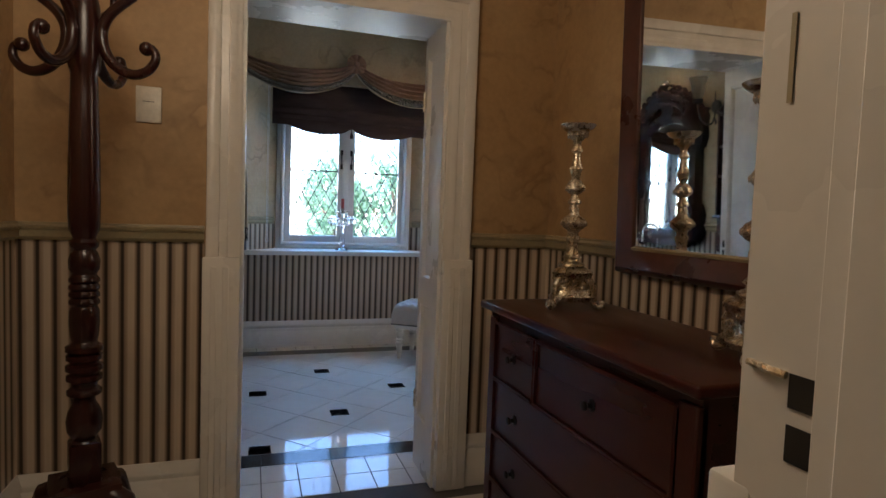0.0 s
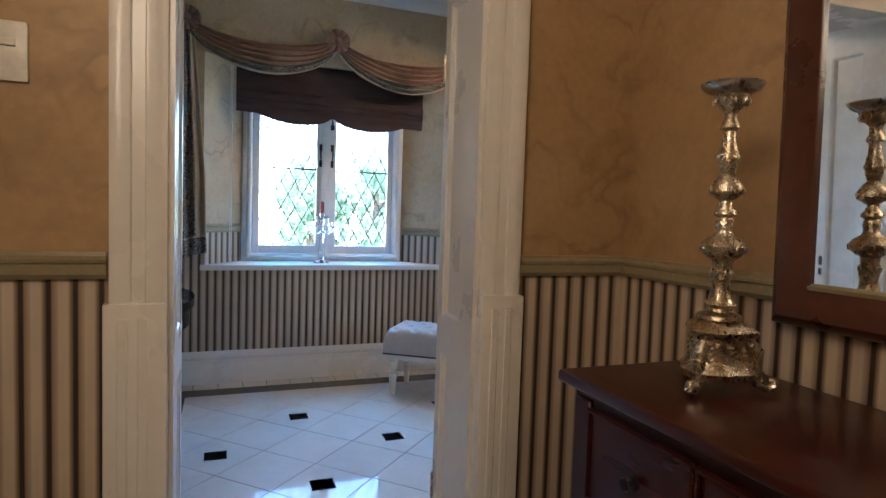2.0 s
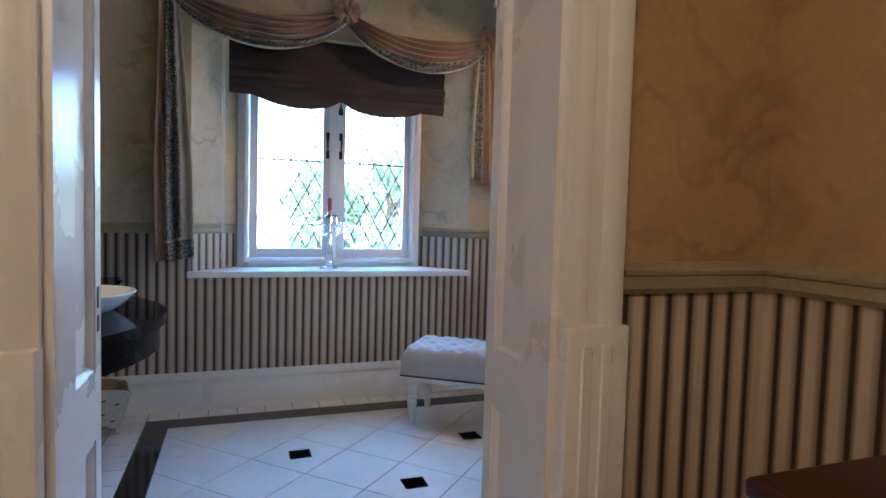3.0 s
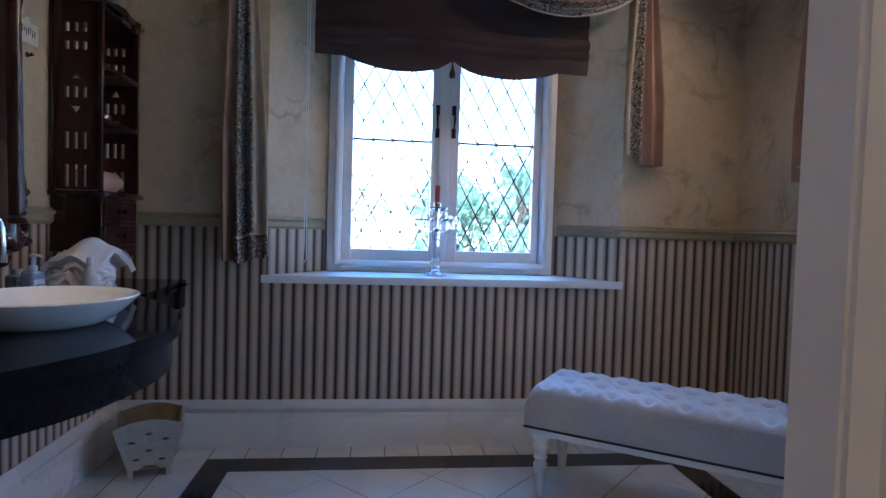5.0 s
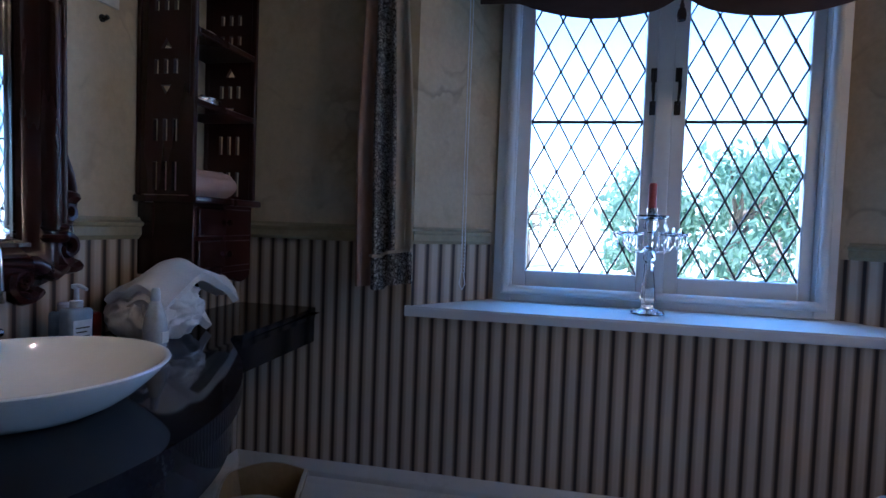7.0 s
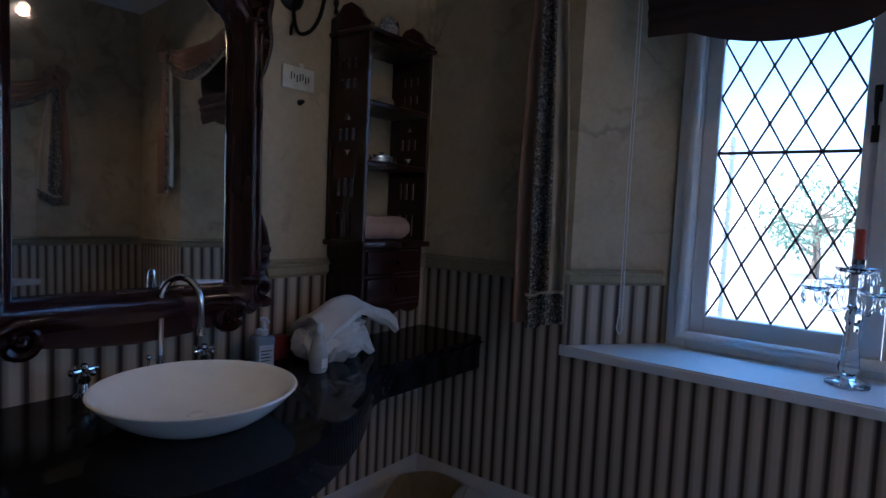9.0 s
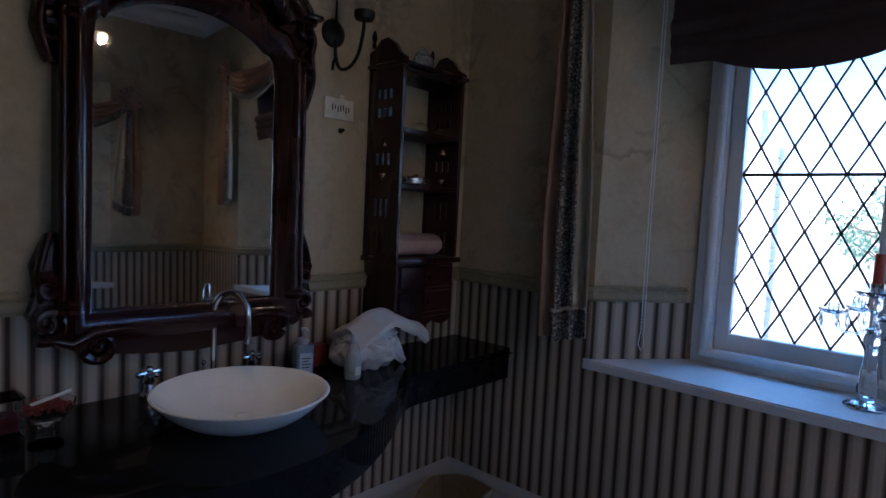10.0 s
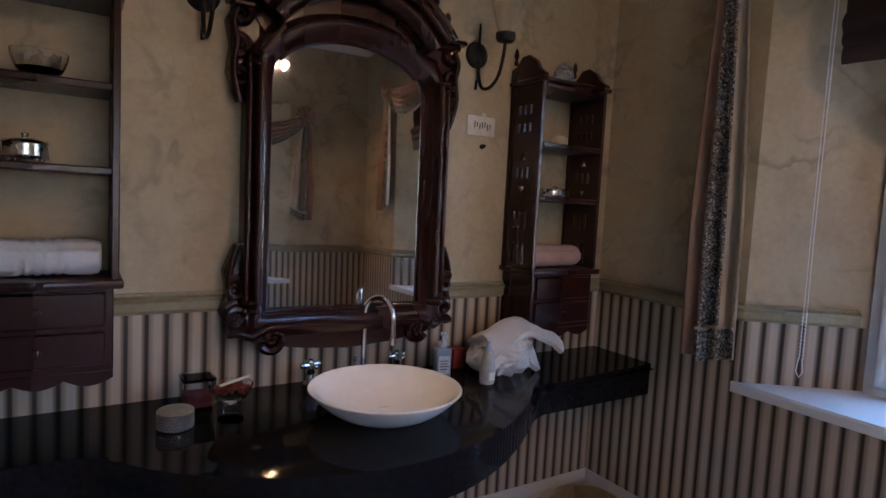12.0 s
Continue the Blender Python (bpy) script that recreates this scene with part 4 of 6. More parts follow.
def shelf_unit(y0, label):
    w, d = 0.345, 0.195
    top = thing("shelf_unit", label, "wall shelf", pose(WX + 0.003, y0, 0), group="carved shelf units")
    part("drawer_case", boxed((0, 0.012, 0.985), (d - 0.008, w - 0.012, 1.206), 0.003), M_WOOD, top)
    part("cornice_board", boxed((0, -0.010, 1.200), (d + 0.016, w + 0.010, 1.222), 0.006, 2), M_WOOD, top)
    apron = [(0.012 + (w - 0.024) * k / 24, 0.985) for k in range(25)] + [(w - 0.012 - (w - 0.024) * k / 24, 0.975 - 0.018 * abs(math.sin(3 * math.pi * k / 24)) - 0.008) for k in range(25)]
    part("scalloped_apron", prism(apron, d - 0.03, d - 0.012, Matrix(((0, 0, 1, 0), (1, 0, 0, 0), (0, 1, 0, 0), (0, 0, 0, 1)))), M_WOOD, top)
    for z0, z1 in ((1.005, 1.09), (1.103, 1.19)):
        dr = part("drawer", boxed((d - 0.010, 0.03, z0), (d + 0.001, w - 0.03, z1), 0.004), M_WOOD, top)
        part("knob", lathe([(0.004, 0), (0.005, 0.006), (0.010, 0.011), (0.009, 0.017), (0, 0.02)], 14, m=pose(d, w / 2, (z0 + z1) / 2, 0, 90, 0)), M_WOOD, dr, "small turned wooden knob")
    for z in SHELVES[1:]:
        part("shelf_board", boxed((0.002, 0.016, z - 0.020), (d - 0.004, w - 0.016, z), 0.004), M_WOOD, top)
    for y in (0.0, w):
        s = 1 if y == 0 else -1
        for x in (0.008, d - 0.012):
            part("post", boxed((x - 0.008, min(y, y + s * 0.018), 1.222), (x + 0.010, max(y, y + s * 0.018), 1.945), 0.003), M_WOOD, top)
        bm = bmesh.new()
        fret_panel(d - 0.036, 0.712, bm, Matrix(((1, 0, 0, 0.018), (0, 0, 1, y + s * 0.009), (0, 1, 0, 1.224), (0, 0, 0, 1))))
        part("fretwork_side", bm, M_WOOD, top, "pierced fretwork side panel", smooth=False)
        gable = [(0.0, 1.935), (d + 0.006, 1.935), (d + 0.004, 1.965), (0.165, 1.985), (0.14, 2.02), (0.10, 2.045), (0.06, 2.04), (0.03, 2.01), (0.0, 2.0)]
        part("crest_scroll", prism(gable, y, y + s * 0.018, Matrix(((1, 0, 0, 0), (0, 0, 1, 0), (0, 1, 0, 0), (0, 0, 0, 1)))), M_WOOD, top, "scrolled crest")
        part("finial", lathe([(0.007, 0), (0.009, 0.012), (0.005, 0.02), (0.011, 0.038), (0.006, 0.06), (0, 0.07)], 12, m=pose(0.01, y + s * 0.012, 2.02)), M_WOOD, top)
        part("corner_tip", lathe([(0.008, 0), (0.009, 0.008), (0.004, 0.018), (0, 0.022)], 10, m=pose(d - 0.005, y, 1.945, 0, 90, 0)), M_WOOD, top)
    part("top_board", boxed((0, -0.012, 1.935), (d + 0.012, w + 0.012, 1.952), 0.005), M_WOOD, top)
    return top


shelf_unit(7.02, "dark carved wooden shelf unit with fretwork, beside the corner")
shelf_unit(5.30, "dark carved wooden shelf unit with drawers, beside the sconce")

# ---- lobby ----


def dresser():
    top = thing("chest_of_drawers", "polished red-brown wooden chest of drawers against the wall", "chest of drawers")
    x0, x1, y0, y1, h = 1.50, LE - 0.03, 3.22, 4.31, 0.92
    part("carcass", boxed((x0 + 0.03, y0 + 0.02, 0.10), (x1, y1 - 0.02, h - 0.03), 0.003), M_DRESSER, top)
    bm = boxed((x0 - 0.012, y0 - 0.012, h - 0.028), (x1, y1 + 0.012, h), 0.008, 3)
    part("top_board", bm, M_DRESSER, top)
    part("top_moulding", sweep([(0, 0), (0.022, 0.018), (0.022, 0.024), (0, 0.024)], [(x1, y0 + 0.018, h - 0.052), (x0 + 0.028, y0 + 0.018, h - 0.052), (x0 + 0.028, y1 - 0.018, h - 0.052), (x1, y1 - 0.018, h - 0.052)][::-1]), M_DRESSER, top)
    part("plinth", boxed((x0 + 0.02, y0 + 0.01, 0), (x1, y1 - 0.01, 0.10), 0.006), M_DRESSER, top)
    for y in (y0 + 0.02, y1 - 0.075):
        part("corner_post", boxed((x0 + 0.018, y, 0.10), (x0 + 0.05, y + 0.055, h - 0.053), 0.004), M_DRESSER, top)
    a, b, split = y0 + 0.085, y1 - 0.085, y1 - 0.085 - 0.30
    rows = [(0.655, 0.845, [(a, split - 0.012), (split + 0.012, b)]), (0.46, 0.64, [(a, b)]), (0.285, 0.445, [(a, b)]), (0.115, 0.27, [(a, b)])]
    for z0, z1, cells in rows:
        for p, q in cells:
            dr = part("drawer", boxed((x0 + 0.020, p, z0), (x0 + 0.045, q, z1), 0.003), M_DRESSER, top)
            part("drawer_bead", sweep([(0, 0), (0.008, 0), (0.010, 0.004), (0.006, 0.009), (0, 0.009)], [(x0 + 0.020, p, z0), (x0 + 0.020, p, z1), (x0 + 0.020, q, z1), (x0 + 0.020, q, z0), (x0 + 0.020, p, z0)][::-1], (-1, 0, 0)), M_DRESSER, dr)
            for y in ([(p + q) / 2] if q - p < 0.7 else [p + 0.17, q - 0.17]):
                k = lathe([(0.017, 0), (0.017, 0.003), (0.007, 0.006), (0.006, 0.016), (0.013, 0.022), (0.012, 0.028), (0, 0.031)], 16, m=pose(x0 + 0.020, y, (z0 + z1) / 2, 0, -90, 0))
                part("knob", k, M_IRON, dr, "dark metal knob")
    return top


dresser()


def candlestick(m):
    top = thing("altar_candlestick", "tall ornate silvered brass candlestick standing on the chest", "candlestick", m, group="altar candlesticks")
    # three-sided base on scroll feet
    bm = bmesh.new()
    levels = [(0.030, 0.072), (0.045, 0.078), (0.055, 0.066), (0.075, 0.060), (0.105, 0.058), (0.118, 0.066), (0.128, 0.070), (0.138, 0.058), (0.148, 0.040)]
    rings = []
    for z, r in levels:
        ring = []
        for k in range(24):
            a = 2 * math.pi * k / 24
            rr = r * (1 - 0.13 * math.cos(3 * a + math.pi)) * (1 + 0.05 * math.sin(9 * a + 30 * z))
            ring.append(bm.verts.new((rr * math.cos(a), rr * math.sin(a), z)))
        rings.append(ring)
    for p, q in zip(rings, rings[1:]):
        for k in range(24):
            bm.faces.new((p[k], p[(k + 1) % 24], q[(k + 1) % 24], q[k]))
    bm.faces.new(rings[0]), bm.faces.new(rings[-1])
    part("base", bm, M_BRASS, top)
    bm = bmesh.new()
    rng = random.Random(3)
    for k in range(42):
        a, z = rng.uniform(0, 2 * math.pi), rng.uniform(0.06, 0.115)
        r = 0.058 * (1 - 0.13 * math.cos(3 * a + math.pi))
        bmesh.ops.create_icosphere(bm, subdivisions=1, radius=rng.uniform(0.005, 0.010), matrix=Matrix.Translation((r * math.cos(a), r * math.sin(a), z)))
    tagged(part("relief", bm, M_BRASS, top), kind="stuff")
    for k in range(3):
        a = 2 * math.pi * k / 3
        d = Vector((math.cos(a), math.sin(a), 0))
        pts = [d * r + Vector((0, 0, z)) for r, z in ((0.055, 0.115), (0.078, 0.085), (0.076, 0.045), (0.082, 0.020), (0.100, 0.011), (0.113, 0.018), (0.112, 0.030), (0.101, 0.030))]
        part("scroll_foot", tube(pts, [0.010, 0.013, 0.012, 0.011, 0.011, 0.010, 0.008, 0.006], 10), M_BRASS, top, "scrolled claw foot")
    prof = [(0.040, 0.145), (0.046, 0.150), (0.044, 0.158), (0.026, 0.165), (0.024, 0.172), (0.033, 0.180), (0.022, 0.192), (0.018, 0.215), (0.021, 0.232), (0.019, 0.262), (0.021, 0.272),
            (0.034, 0.280), (0.044, 0.292), (0.045, 0.302), (0.036, 0.315), (0.020, 0.325), (0.016, 0.335), (0.019, 0.350), (0.014, 0.362), (0.024, 0.368), (0.023, 0.374), (0.014, 0.385), (0.012, 0.396),
            (0.024, 0.404), (0.033, 0.414), (0.031, 0.428), (0.022, 0.442), (0.013, 0.452), (0.018, 0.470), (0.019, 0.495), (0.013, 0.520), (0.012, 0.540), (0.020, 0.546), (0.018, 0.553), (0.012, 0.565), (0.014, 0.580), (0.026, 0.592), (0.034, 0.604), (0.036, 0.612)]
    bm = lathe(prof, 28)
    for z, r, n in ((0.245, 0.021, 8), (0.297, 0.043, 12), (0.418, 0.032, 9), (0.485, 0.019, 6), (0.600, 0.033, 10)):
        for k in range(n):
            a = 2 * math.pi * k / n
            bmesh.ops.create_icosphere(bm, subdivisions=1, radius=0.0062, matrix=Matrix.Translation((r * math.cos(a), r * math.sin(a), z)) @ Matrix.Diagonal((0.7, 0.7, 1.6, 1)))
    part("stem", bm, M_BRASS, top)
    part("drip_pan", lathe([(0.012, 0.608), (0.034, 0.612), (0.052, 0.622), (0.060, 0.632), (0.061, 0.636), (0.052, 0.630), (0.030, 0.622), (0.020, 0.624), (0.018, 0.640), (0.014, 0.640), (0.012, 0.625)], 32), M_SILVER, top, "wide silvered drip pan")
    return top


first = candlestick(pose(1.735, 4.10, 0.92, 0, 0, 200))
copy_thing(first, pose(1.78, 3.36, 0.92, 0, 0, 215))

# the lobby's framed mirror
lm = thing("framed_mirror", "brown wooden framed mirror hanging over the chest", "mirror", pose(LE - 0.002, 3.745, 1.045, 0, -1.2, 0))
FR = [(0, 0), (0.0, 0.020), (0.008, 0.026), (0.020, 0.028), (0.040, 0.042), (0.062, 0.046), (0.078, 0.036), (0.084, 0.024), (0.084, 0)]
hw, ht = 0.325, 1.02
part("frame", sweep(FR, [(0, -hw, 0.085), (0, -hw, 0.085 + ht), (0, hw, 0.085 + ht), (0, hw, 0.085), (0, -hw, 0.085)][::-1], (-1, 0, 0)), M_FRAMEWOOD, lm)
part("mirror_glass", boxed((-0.014, -hw - 0.01, 0.075), (-0.008, hw + 0.01, 0.095 + ht)), M_MIRROR, lm, "silvered mirror glass", smooth=False)
part("backing", boxed((-0.007, -hw - 0.05, 0.03), (0, hw + 0.05, 0.14 + ht)), M_FRAMEWOOD, lm)

# coat stand
cs = thing("coat_stand", "dark mahogany turned coat stand with scrolled hooks", "coat stand", pose(0.20, 4.30, 0, 0, 0, 18))
P = [(0.036, 0.505), (0.030, 0.512), (0.034, 0.520), (0.046, 0.540), (0.049, 0.570), (0.044, 0.600), (0.030, 0.628), (0.028, 0.640), (0.046, 0.652), (0.047, 0.664), (0.034, 0.676), (0.036, 0.684)]
for z, r in ((0.690, 0.048), (0.720, 0.050), (0.752, 0.048), (0.778, 0.050)):
    P += [(0.038, z), (r, z + 0.006), (r, z + 0.020), (0.039, z + 0.026)]
P += [(0.034, 0.812), (0.038, 0.830), (0.041, 0.870), (0.040, 0.905), (0.034, 0.918)]
for k in range(4):
    z = 0.922 + 0.022 * k
    P += [(0.036, z), (0.041, z + 0.005), (0.041, z + 0.014), (0.036, z + 0.020)]
P += [(0.032, 1.015), (0.040, 1.030), (0.042, 1.055), (0.036, 1.078), (0.030, 1.088), (0.038, 1.098), (0.039, 1.110), (0.030, 1.122), (0.032, 1.130), (0.041, 1.150), (0.043, 1.20), (0.042, 1.34), (0.037, 1.54), (0.035, 1.60), (0.042, 1.625), (0.044, 1.66), (0.044, 1.76), (0.041, 1.80), (0.034, 1.83), (0.036, 1.90), (0.026, 1.94), (0, 1.96)]
part("pole", lathe(P, 28), M_WOOD, cs)
part("pole_foot", boxed((-0.042, -0.042, 0.36), (0.042, 0.042, 0.506), 0.006, 2), M_WOOD, cs, "square block of the pole")
part("base_block", prism([(0.115 * math.cos(a) * (1.10 if k % 2 else 0.82), 0.115 * math.sin(a) * (1.10 if k % 2 else 0.82)) for k, a in enumerate(math.pi / 4 * i for i in range(8))], 0.33, 0.385), M_WOOD, cs)
for k in range(4):
    a = math.pi / 2 * k + math.pi / 4
    d = Vector((math.cos(a), math.sin(a), 0))
    part("leg", tube([d * r + Vector((0, 0, z)) for r, z in ((0.06, 0.36), (0.13, 0.33), (0.18, 0.22), (0.22, 0.08), (0.245, 0.025))], [0.035, 0.035, 0.028, 0.024, 0.022], 10), M_WOOD, cs)
for k in range(4):
    a = math.pi / 2 * k - radians(18) - 0.32
    d = Vector((math.cos(a), math.sin(a), 0))
    # one long S: a scroll at the top, along the pole, and out to a knobbed hook
    arm = [(0.128, 1.885), (0.150, 1.870), (0.148, 1.835), (0.118, 1.812), (0.080, 1.782), (0.056, 1.745), (0.052, 1.705), (0.066, 1.660), (0.100, 1.622), (0.145, 1.606), (0.185, 1.618), (0.208, 1.648), (0.205, 1.676), (0.186, 1.690)]
    pts = smooth_line(arm, 3)
    bm = tube([d * r + Vector((0, 0, z)) for r, z in pts], [0.010 + 0.006 * math.sin(math.pi * i / (len(pts) - 1)) for i in range(len(pts))], 10)
    bmesh.ops.create_icosphere(bm, subdivisions=2, radius=0.021, matrix=Matrix.Translation(d * 0.182 + Vector((0, 0, 1.682))))
    part("hook", bm, M_WOOD, cs, "scrolled hook with a knob at its end")

sw = thing("light_switch", "cream plastic light switch on the ochre wall", "light switch", pose(0.304, LN, 1.597))
part("cover_plate", boxed((-0.043, -0.012, -0.066), (0.043, 0, 0.066), 0.004, 2), M_PLASTIC, sw)
part("rocker", boxed((-0.020, -0.0145, 0.012), (0.020, -0.011, 0.026), 0.001), M_PLASTIC, sw)
# dark strip on the plate paints the shaded gap under the rocker
part("gap", boxed((-0.020, -0.0125, 0.0095), (0.020, -0.0115, 0.0112)), M_DARK, sw, "thin dark strip for the shade under the rocker")

# pendant added out of view to carry the lobby's warm fill, above the doorway
cl = thing("added_lobby_pendant", "added unseen brass pendant giving the lobby warm fill light", "ceiling lamp", pose(0.42, 3.25, CL))
part("ceiling_rose", lathe([(0.06, 0), (0.06, -0.015), (0.02, -0.03), (0.012, -0.04), (0.006, -0.05), (0.006, -0.70), (0.03, -0.71), (0.03, -0.74), (0, -0.74)], 24), M_BRASS, cl)
dl = thing("downlight", "small recessed ceiling downlight giving warm light", "downlight", pose(0.06, 6.33, CB - 0.002))
part("trim_ring", lathe([(0.028, 0), (0.045, 0), (0.047, -0.004), (0.040, -0.008), (0.028, -0.006)], 24), M_SILVER, dl)
M_BULB, bt, bp = nodes("warm_bulb")
bp.inputs["Emission Color"].default_value, bp.inputs["Emission Strength"].default_value = (1.0, 0.78, 0.5, 1), 3.0
part("bulb", lathe([(0.026, -0.002), (0.02, -0.0045), (0, -0.005)], 20), M_BULB, dl, "glowing warm bulb")
part("bulb", lathe([(0.0, -0.80), (0.03, -0.78), (0.035, -0.76), (0.02, -0.741)], 20), M_BULB, cl, "glowing warm bulb")

sp = thing("ceiling_spotlight", "brass twin ceiling spotlight giving warm light", "spotlight", pose(2.74, 6.71, CB - 0.001))
part("ceiling_rose", lathe([(0.045, 0), (0.045, -0.012), (0.012, -0.02), (0.008, -0.03), (0.008, -0.36), (0, -0.36)], 20), M_BRASS, sp)
part("crossbar", tube([(0, -0.055, -0.35), (0, 0.055, -0.35)], 0.006, 8), M_BRASS, sp)
for dy in (-0.055, 0.055):
    aim = Matrix.Translation((0, dy, -0.385)) @ pose(0, 0, 0, 0, 68, 0)
    hd = part("spot_head", lathe([(0.006, 0.05), (0.022, 0.045), (0.030, 0.0), (0.034, -0.03), (0.031, -0.03), (0.026, 0.0), (0, 0.02)], 20, m=aim), M_BRASS, sp, "small brass lamp head")
    part("bulb", lathe([(0.0, -0.012), (0.008, -0.009), (0.012, 0.0), (0.009, 0.015)], 16, m=aim), M_BULB, hd, "glowing warm bulb")

# ---- bathroom wall fittings ----


def sconce(y):
    top = thing("wall_sconce", "black iron wall sconce with frosted glass shade, unlit", "wall lamp", pose(WX, y, 2.03), group="wall sconces")
    part("wall_plate", lathe([(0.050, 0), (0.050, 0.006), (0.042, 0.016), (0.020, 0.024), (0, 0.026)], 28, m=pose(0, 0, 0, 0, 90, 0)), M_IRON, top)
    part("spike", tube([(0.018, 0, 0), (0.018, 0, 0.06), (0.018, 0, 0.115)], [0.005, 0.005, 0.003], 8), M_IRON, top)
    arm = [(0.02, 0, -0.02), (0.022, 0, -0.08), (0.050, 0, -0.130), (0.105, 0, -0.132), (0.150, 0, -0.095), (0.172, 0, -0.03), (0.178, 0, 0.02)]
    part("arm", tube(smooth_line(arm, 4), 0.0065, 10), M_IRON, top)
    part("tail", tube([(0.022, 0, -0.09), (0.008, 0, -0.105), (0.006, 0, -0.13)], 0.0055, 8), M_IRON, top)
    part("cup", lathe([(0.010, 0.0), (0.030, 0.006), (0.036, 0.016), (0.036, 0.034), (0.030, 0.036), (0.0, 0.03)], 20, m=pose(0.178, 0, 0.01)), M_IRON, top)
    part("glass_shade", lathe([(0.024, 0.036), (0.036, 0.06), (0.044, 0.10), (0.052, 0.15), (0.066, 0.19), (0.064, 0.19), (0.050, 0.15), (0.042, 0.10), (0.034, 0.062), (0.02, 0.04)], 28, m=pose(0.178, 0, 0.01)), M_FROST, top, "frosted white glass shade")
    return top


M_FROST = glass("frosted_glass", (0.95, 0.95, 0.93), 0.45, 1.2)
sconce(6.845)
sconce(5.862)
so = thing("shaver_socket", "cream porcelain wall socket plate with painted motif", "wall socket", pose(WX, 6.881, 1.765))
part("cover_plate", boxed((0, -0.066, -0.038), (0.010, 0.066, 0.038), 0.004, 2), M_PLASTIC, so)
part("bracket", lathe([(0.012, 0), (0.012, 0.006), (0, 0.006)], 14, m=pose(0, 0.012, 0.042, 0, 90, 0)), M_PLASTIC, so)
bm = bmesh.new()
for k in range(7):
    box(bm, (0.010, -0.034 + 0.012 * k, -0.008 + 0.006 * math.sin(k * 2.1)), (0.0112, -0.030 + 0.012 * k, 0.014 + 0.004 * math.cos(k * 1.7)))
part("motif", bm, M_LEAD, so, "small grey painted motif")
hk = thing("wall_hook", "small dark metal wall hook under the socket", "hook", pose(WX, 6.894, 1.688))
part("hook_plate", lathe([(0.010, 0), (0.010, 0.004), (0, 0.005)], 14, m=pose(0, 0, 0, 0, 90, 0)), M_IRON, hk)
part("hook_knob", tube([(0, 0, 0), (0.012, 0, -0.002), (0.020, 0, 0.004)], [0.004, 0.005, 0.007], 8), M_IRON, hk)

# ---- on the counter ----
C = 0.83
M_BLUE = surface("pale_blue_gel", (0.34, 0.46, 0.62), (0.42, 0.54, 0.70), 0.12, scale=8, fine=60, relief=0.0, rough_var=0.03)
M_BLUE.node_tree.nodes["Principled BSDF"].inputs["Transmission Weight"].default_value = 0.35
M_LOTION = surface("pearly_lotion_plastic", (0.44, 0.45, 0.44), (0.52, 0.53, 0.51), 0.25, scale=8, fine=60, relief=0.0)
M_LABEL = surface("pale_blue_label", (0.52, 0.58, 0.66), (0.58, 0.64, 0.72), 0.5, scale=8, fine=90, relief=0.05)
M_RED = surface("dark_red_card", (0.22, 0.02, 0.015), (0.30, 0.035, 0.02), 0.5, scale=10, fine=80)
M_PETAL = surface("dried_red_petals", (0.14, 0.012, 0.012), (0.30, 0.05, 0.03), 0.8, scale=30, fine=140, relief=0.5)


def soap_bottle(m, label, tall):
    top = thing("soap_bottle", label, "soap bottle", m, group="soap bottles")
    bm = boxed((-0.030, -0.022, 0), (0.030, 0.022, 0.112 if tall else 0.095), 0.010, 4)
    part("bottle", bm, M_BLUE, top)
    part("paper_label", boxed((-0.022, -0.0235, 0.02), (0.022, -0.0225, 0.085)), M_LABEL, top, "pale printed label")
    bars = bmesh.new()
    for k in range(4):
        box(bars, (-0.016, -0.0242, 0.066 - 0.010 * k), (0.016 - 0.006 * (k % 2), -0.0236, 0.069 - 0.010 * k))
    part("print_bars", bars, M_LEAD, top, "small grey print")
    if tall:
        part("pump_collar", lathe([(0.014, 0.112), (0.014, 0.128), (0.006, 0.130), (0.005, 0.155), (0.011, 0.157), (0.011, 0.166), (0, 0.168)], 16), M_LABEL, top, "white pump")
        part("pump_spout", tube([(0, 0, 0.162), (0.0, -0.018, 0.162), (0.0, -0.036, 0.157)], [0.005, 0.0045, 0.004], 8), M_LABEL, top, "white pump spout")
    else:
        part("cap", lathe([(0.016, 0.095), (0.016, 0.112), (0.012, 0.115), (0, 0.115)], 16), M_LABEL, top, "white cap")
    return top


soap_bottle(pose(0.068, 6.668, C, 0, 0, 78), "clear blue pump soap bottle with white pump", True)
soap_bottle(pose(0.0, 6.705, C, 0, 0, 70), "clear blue bottle with white cap", False)
lo = thing("lotion_bottle", "pearly white lotion bottle standing by the towel", "lotion bottle", pose(0.185, 6.785, C))
part("bottle", lathe([(0.0, 0), (0.024, 0.001), (0.028, 0.008), (0.029, 0.05), (0.024, 0.085), (0.013, 0.115), (0.010, 0.122), (0, 0.122)], 24), M_LOTION, lo)
part("cap", lathe([(0.010, 0.121), (0.012, 0.124), (0.010, 0.148), (0.007, 0.153), (0, 0.154)], 16), M_LABEL, lo, "pale cap")
part("label_patch", boxed((0.0275, -0.012, 0.018), (0.0295, 0.012, 0.046)), M_PLASTIC, lo, "small grey label")
solid("small_box", boxed((-0.055, 6.765, C), (-0.005, 6.825, C + 0.075), 0.002), M_RED, "small dark red box beside the soap bottle", "box")


def hash_noise(p, k=0.0):
    return noise.noise(Vector(p) + Vector((k, k * 1.7, k * 0.3)))


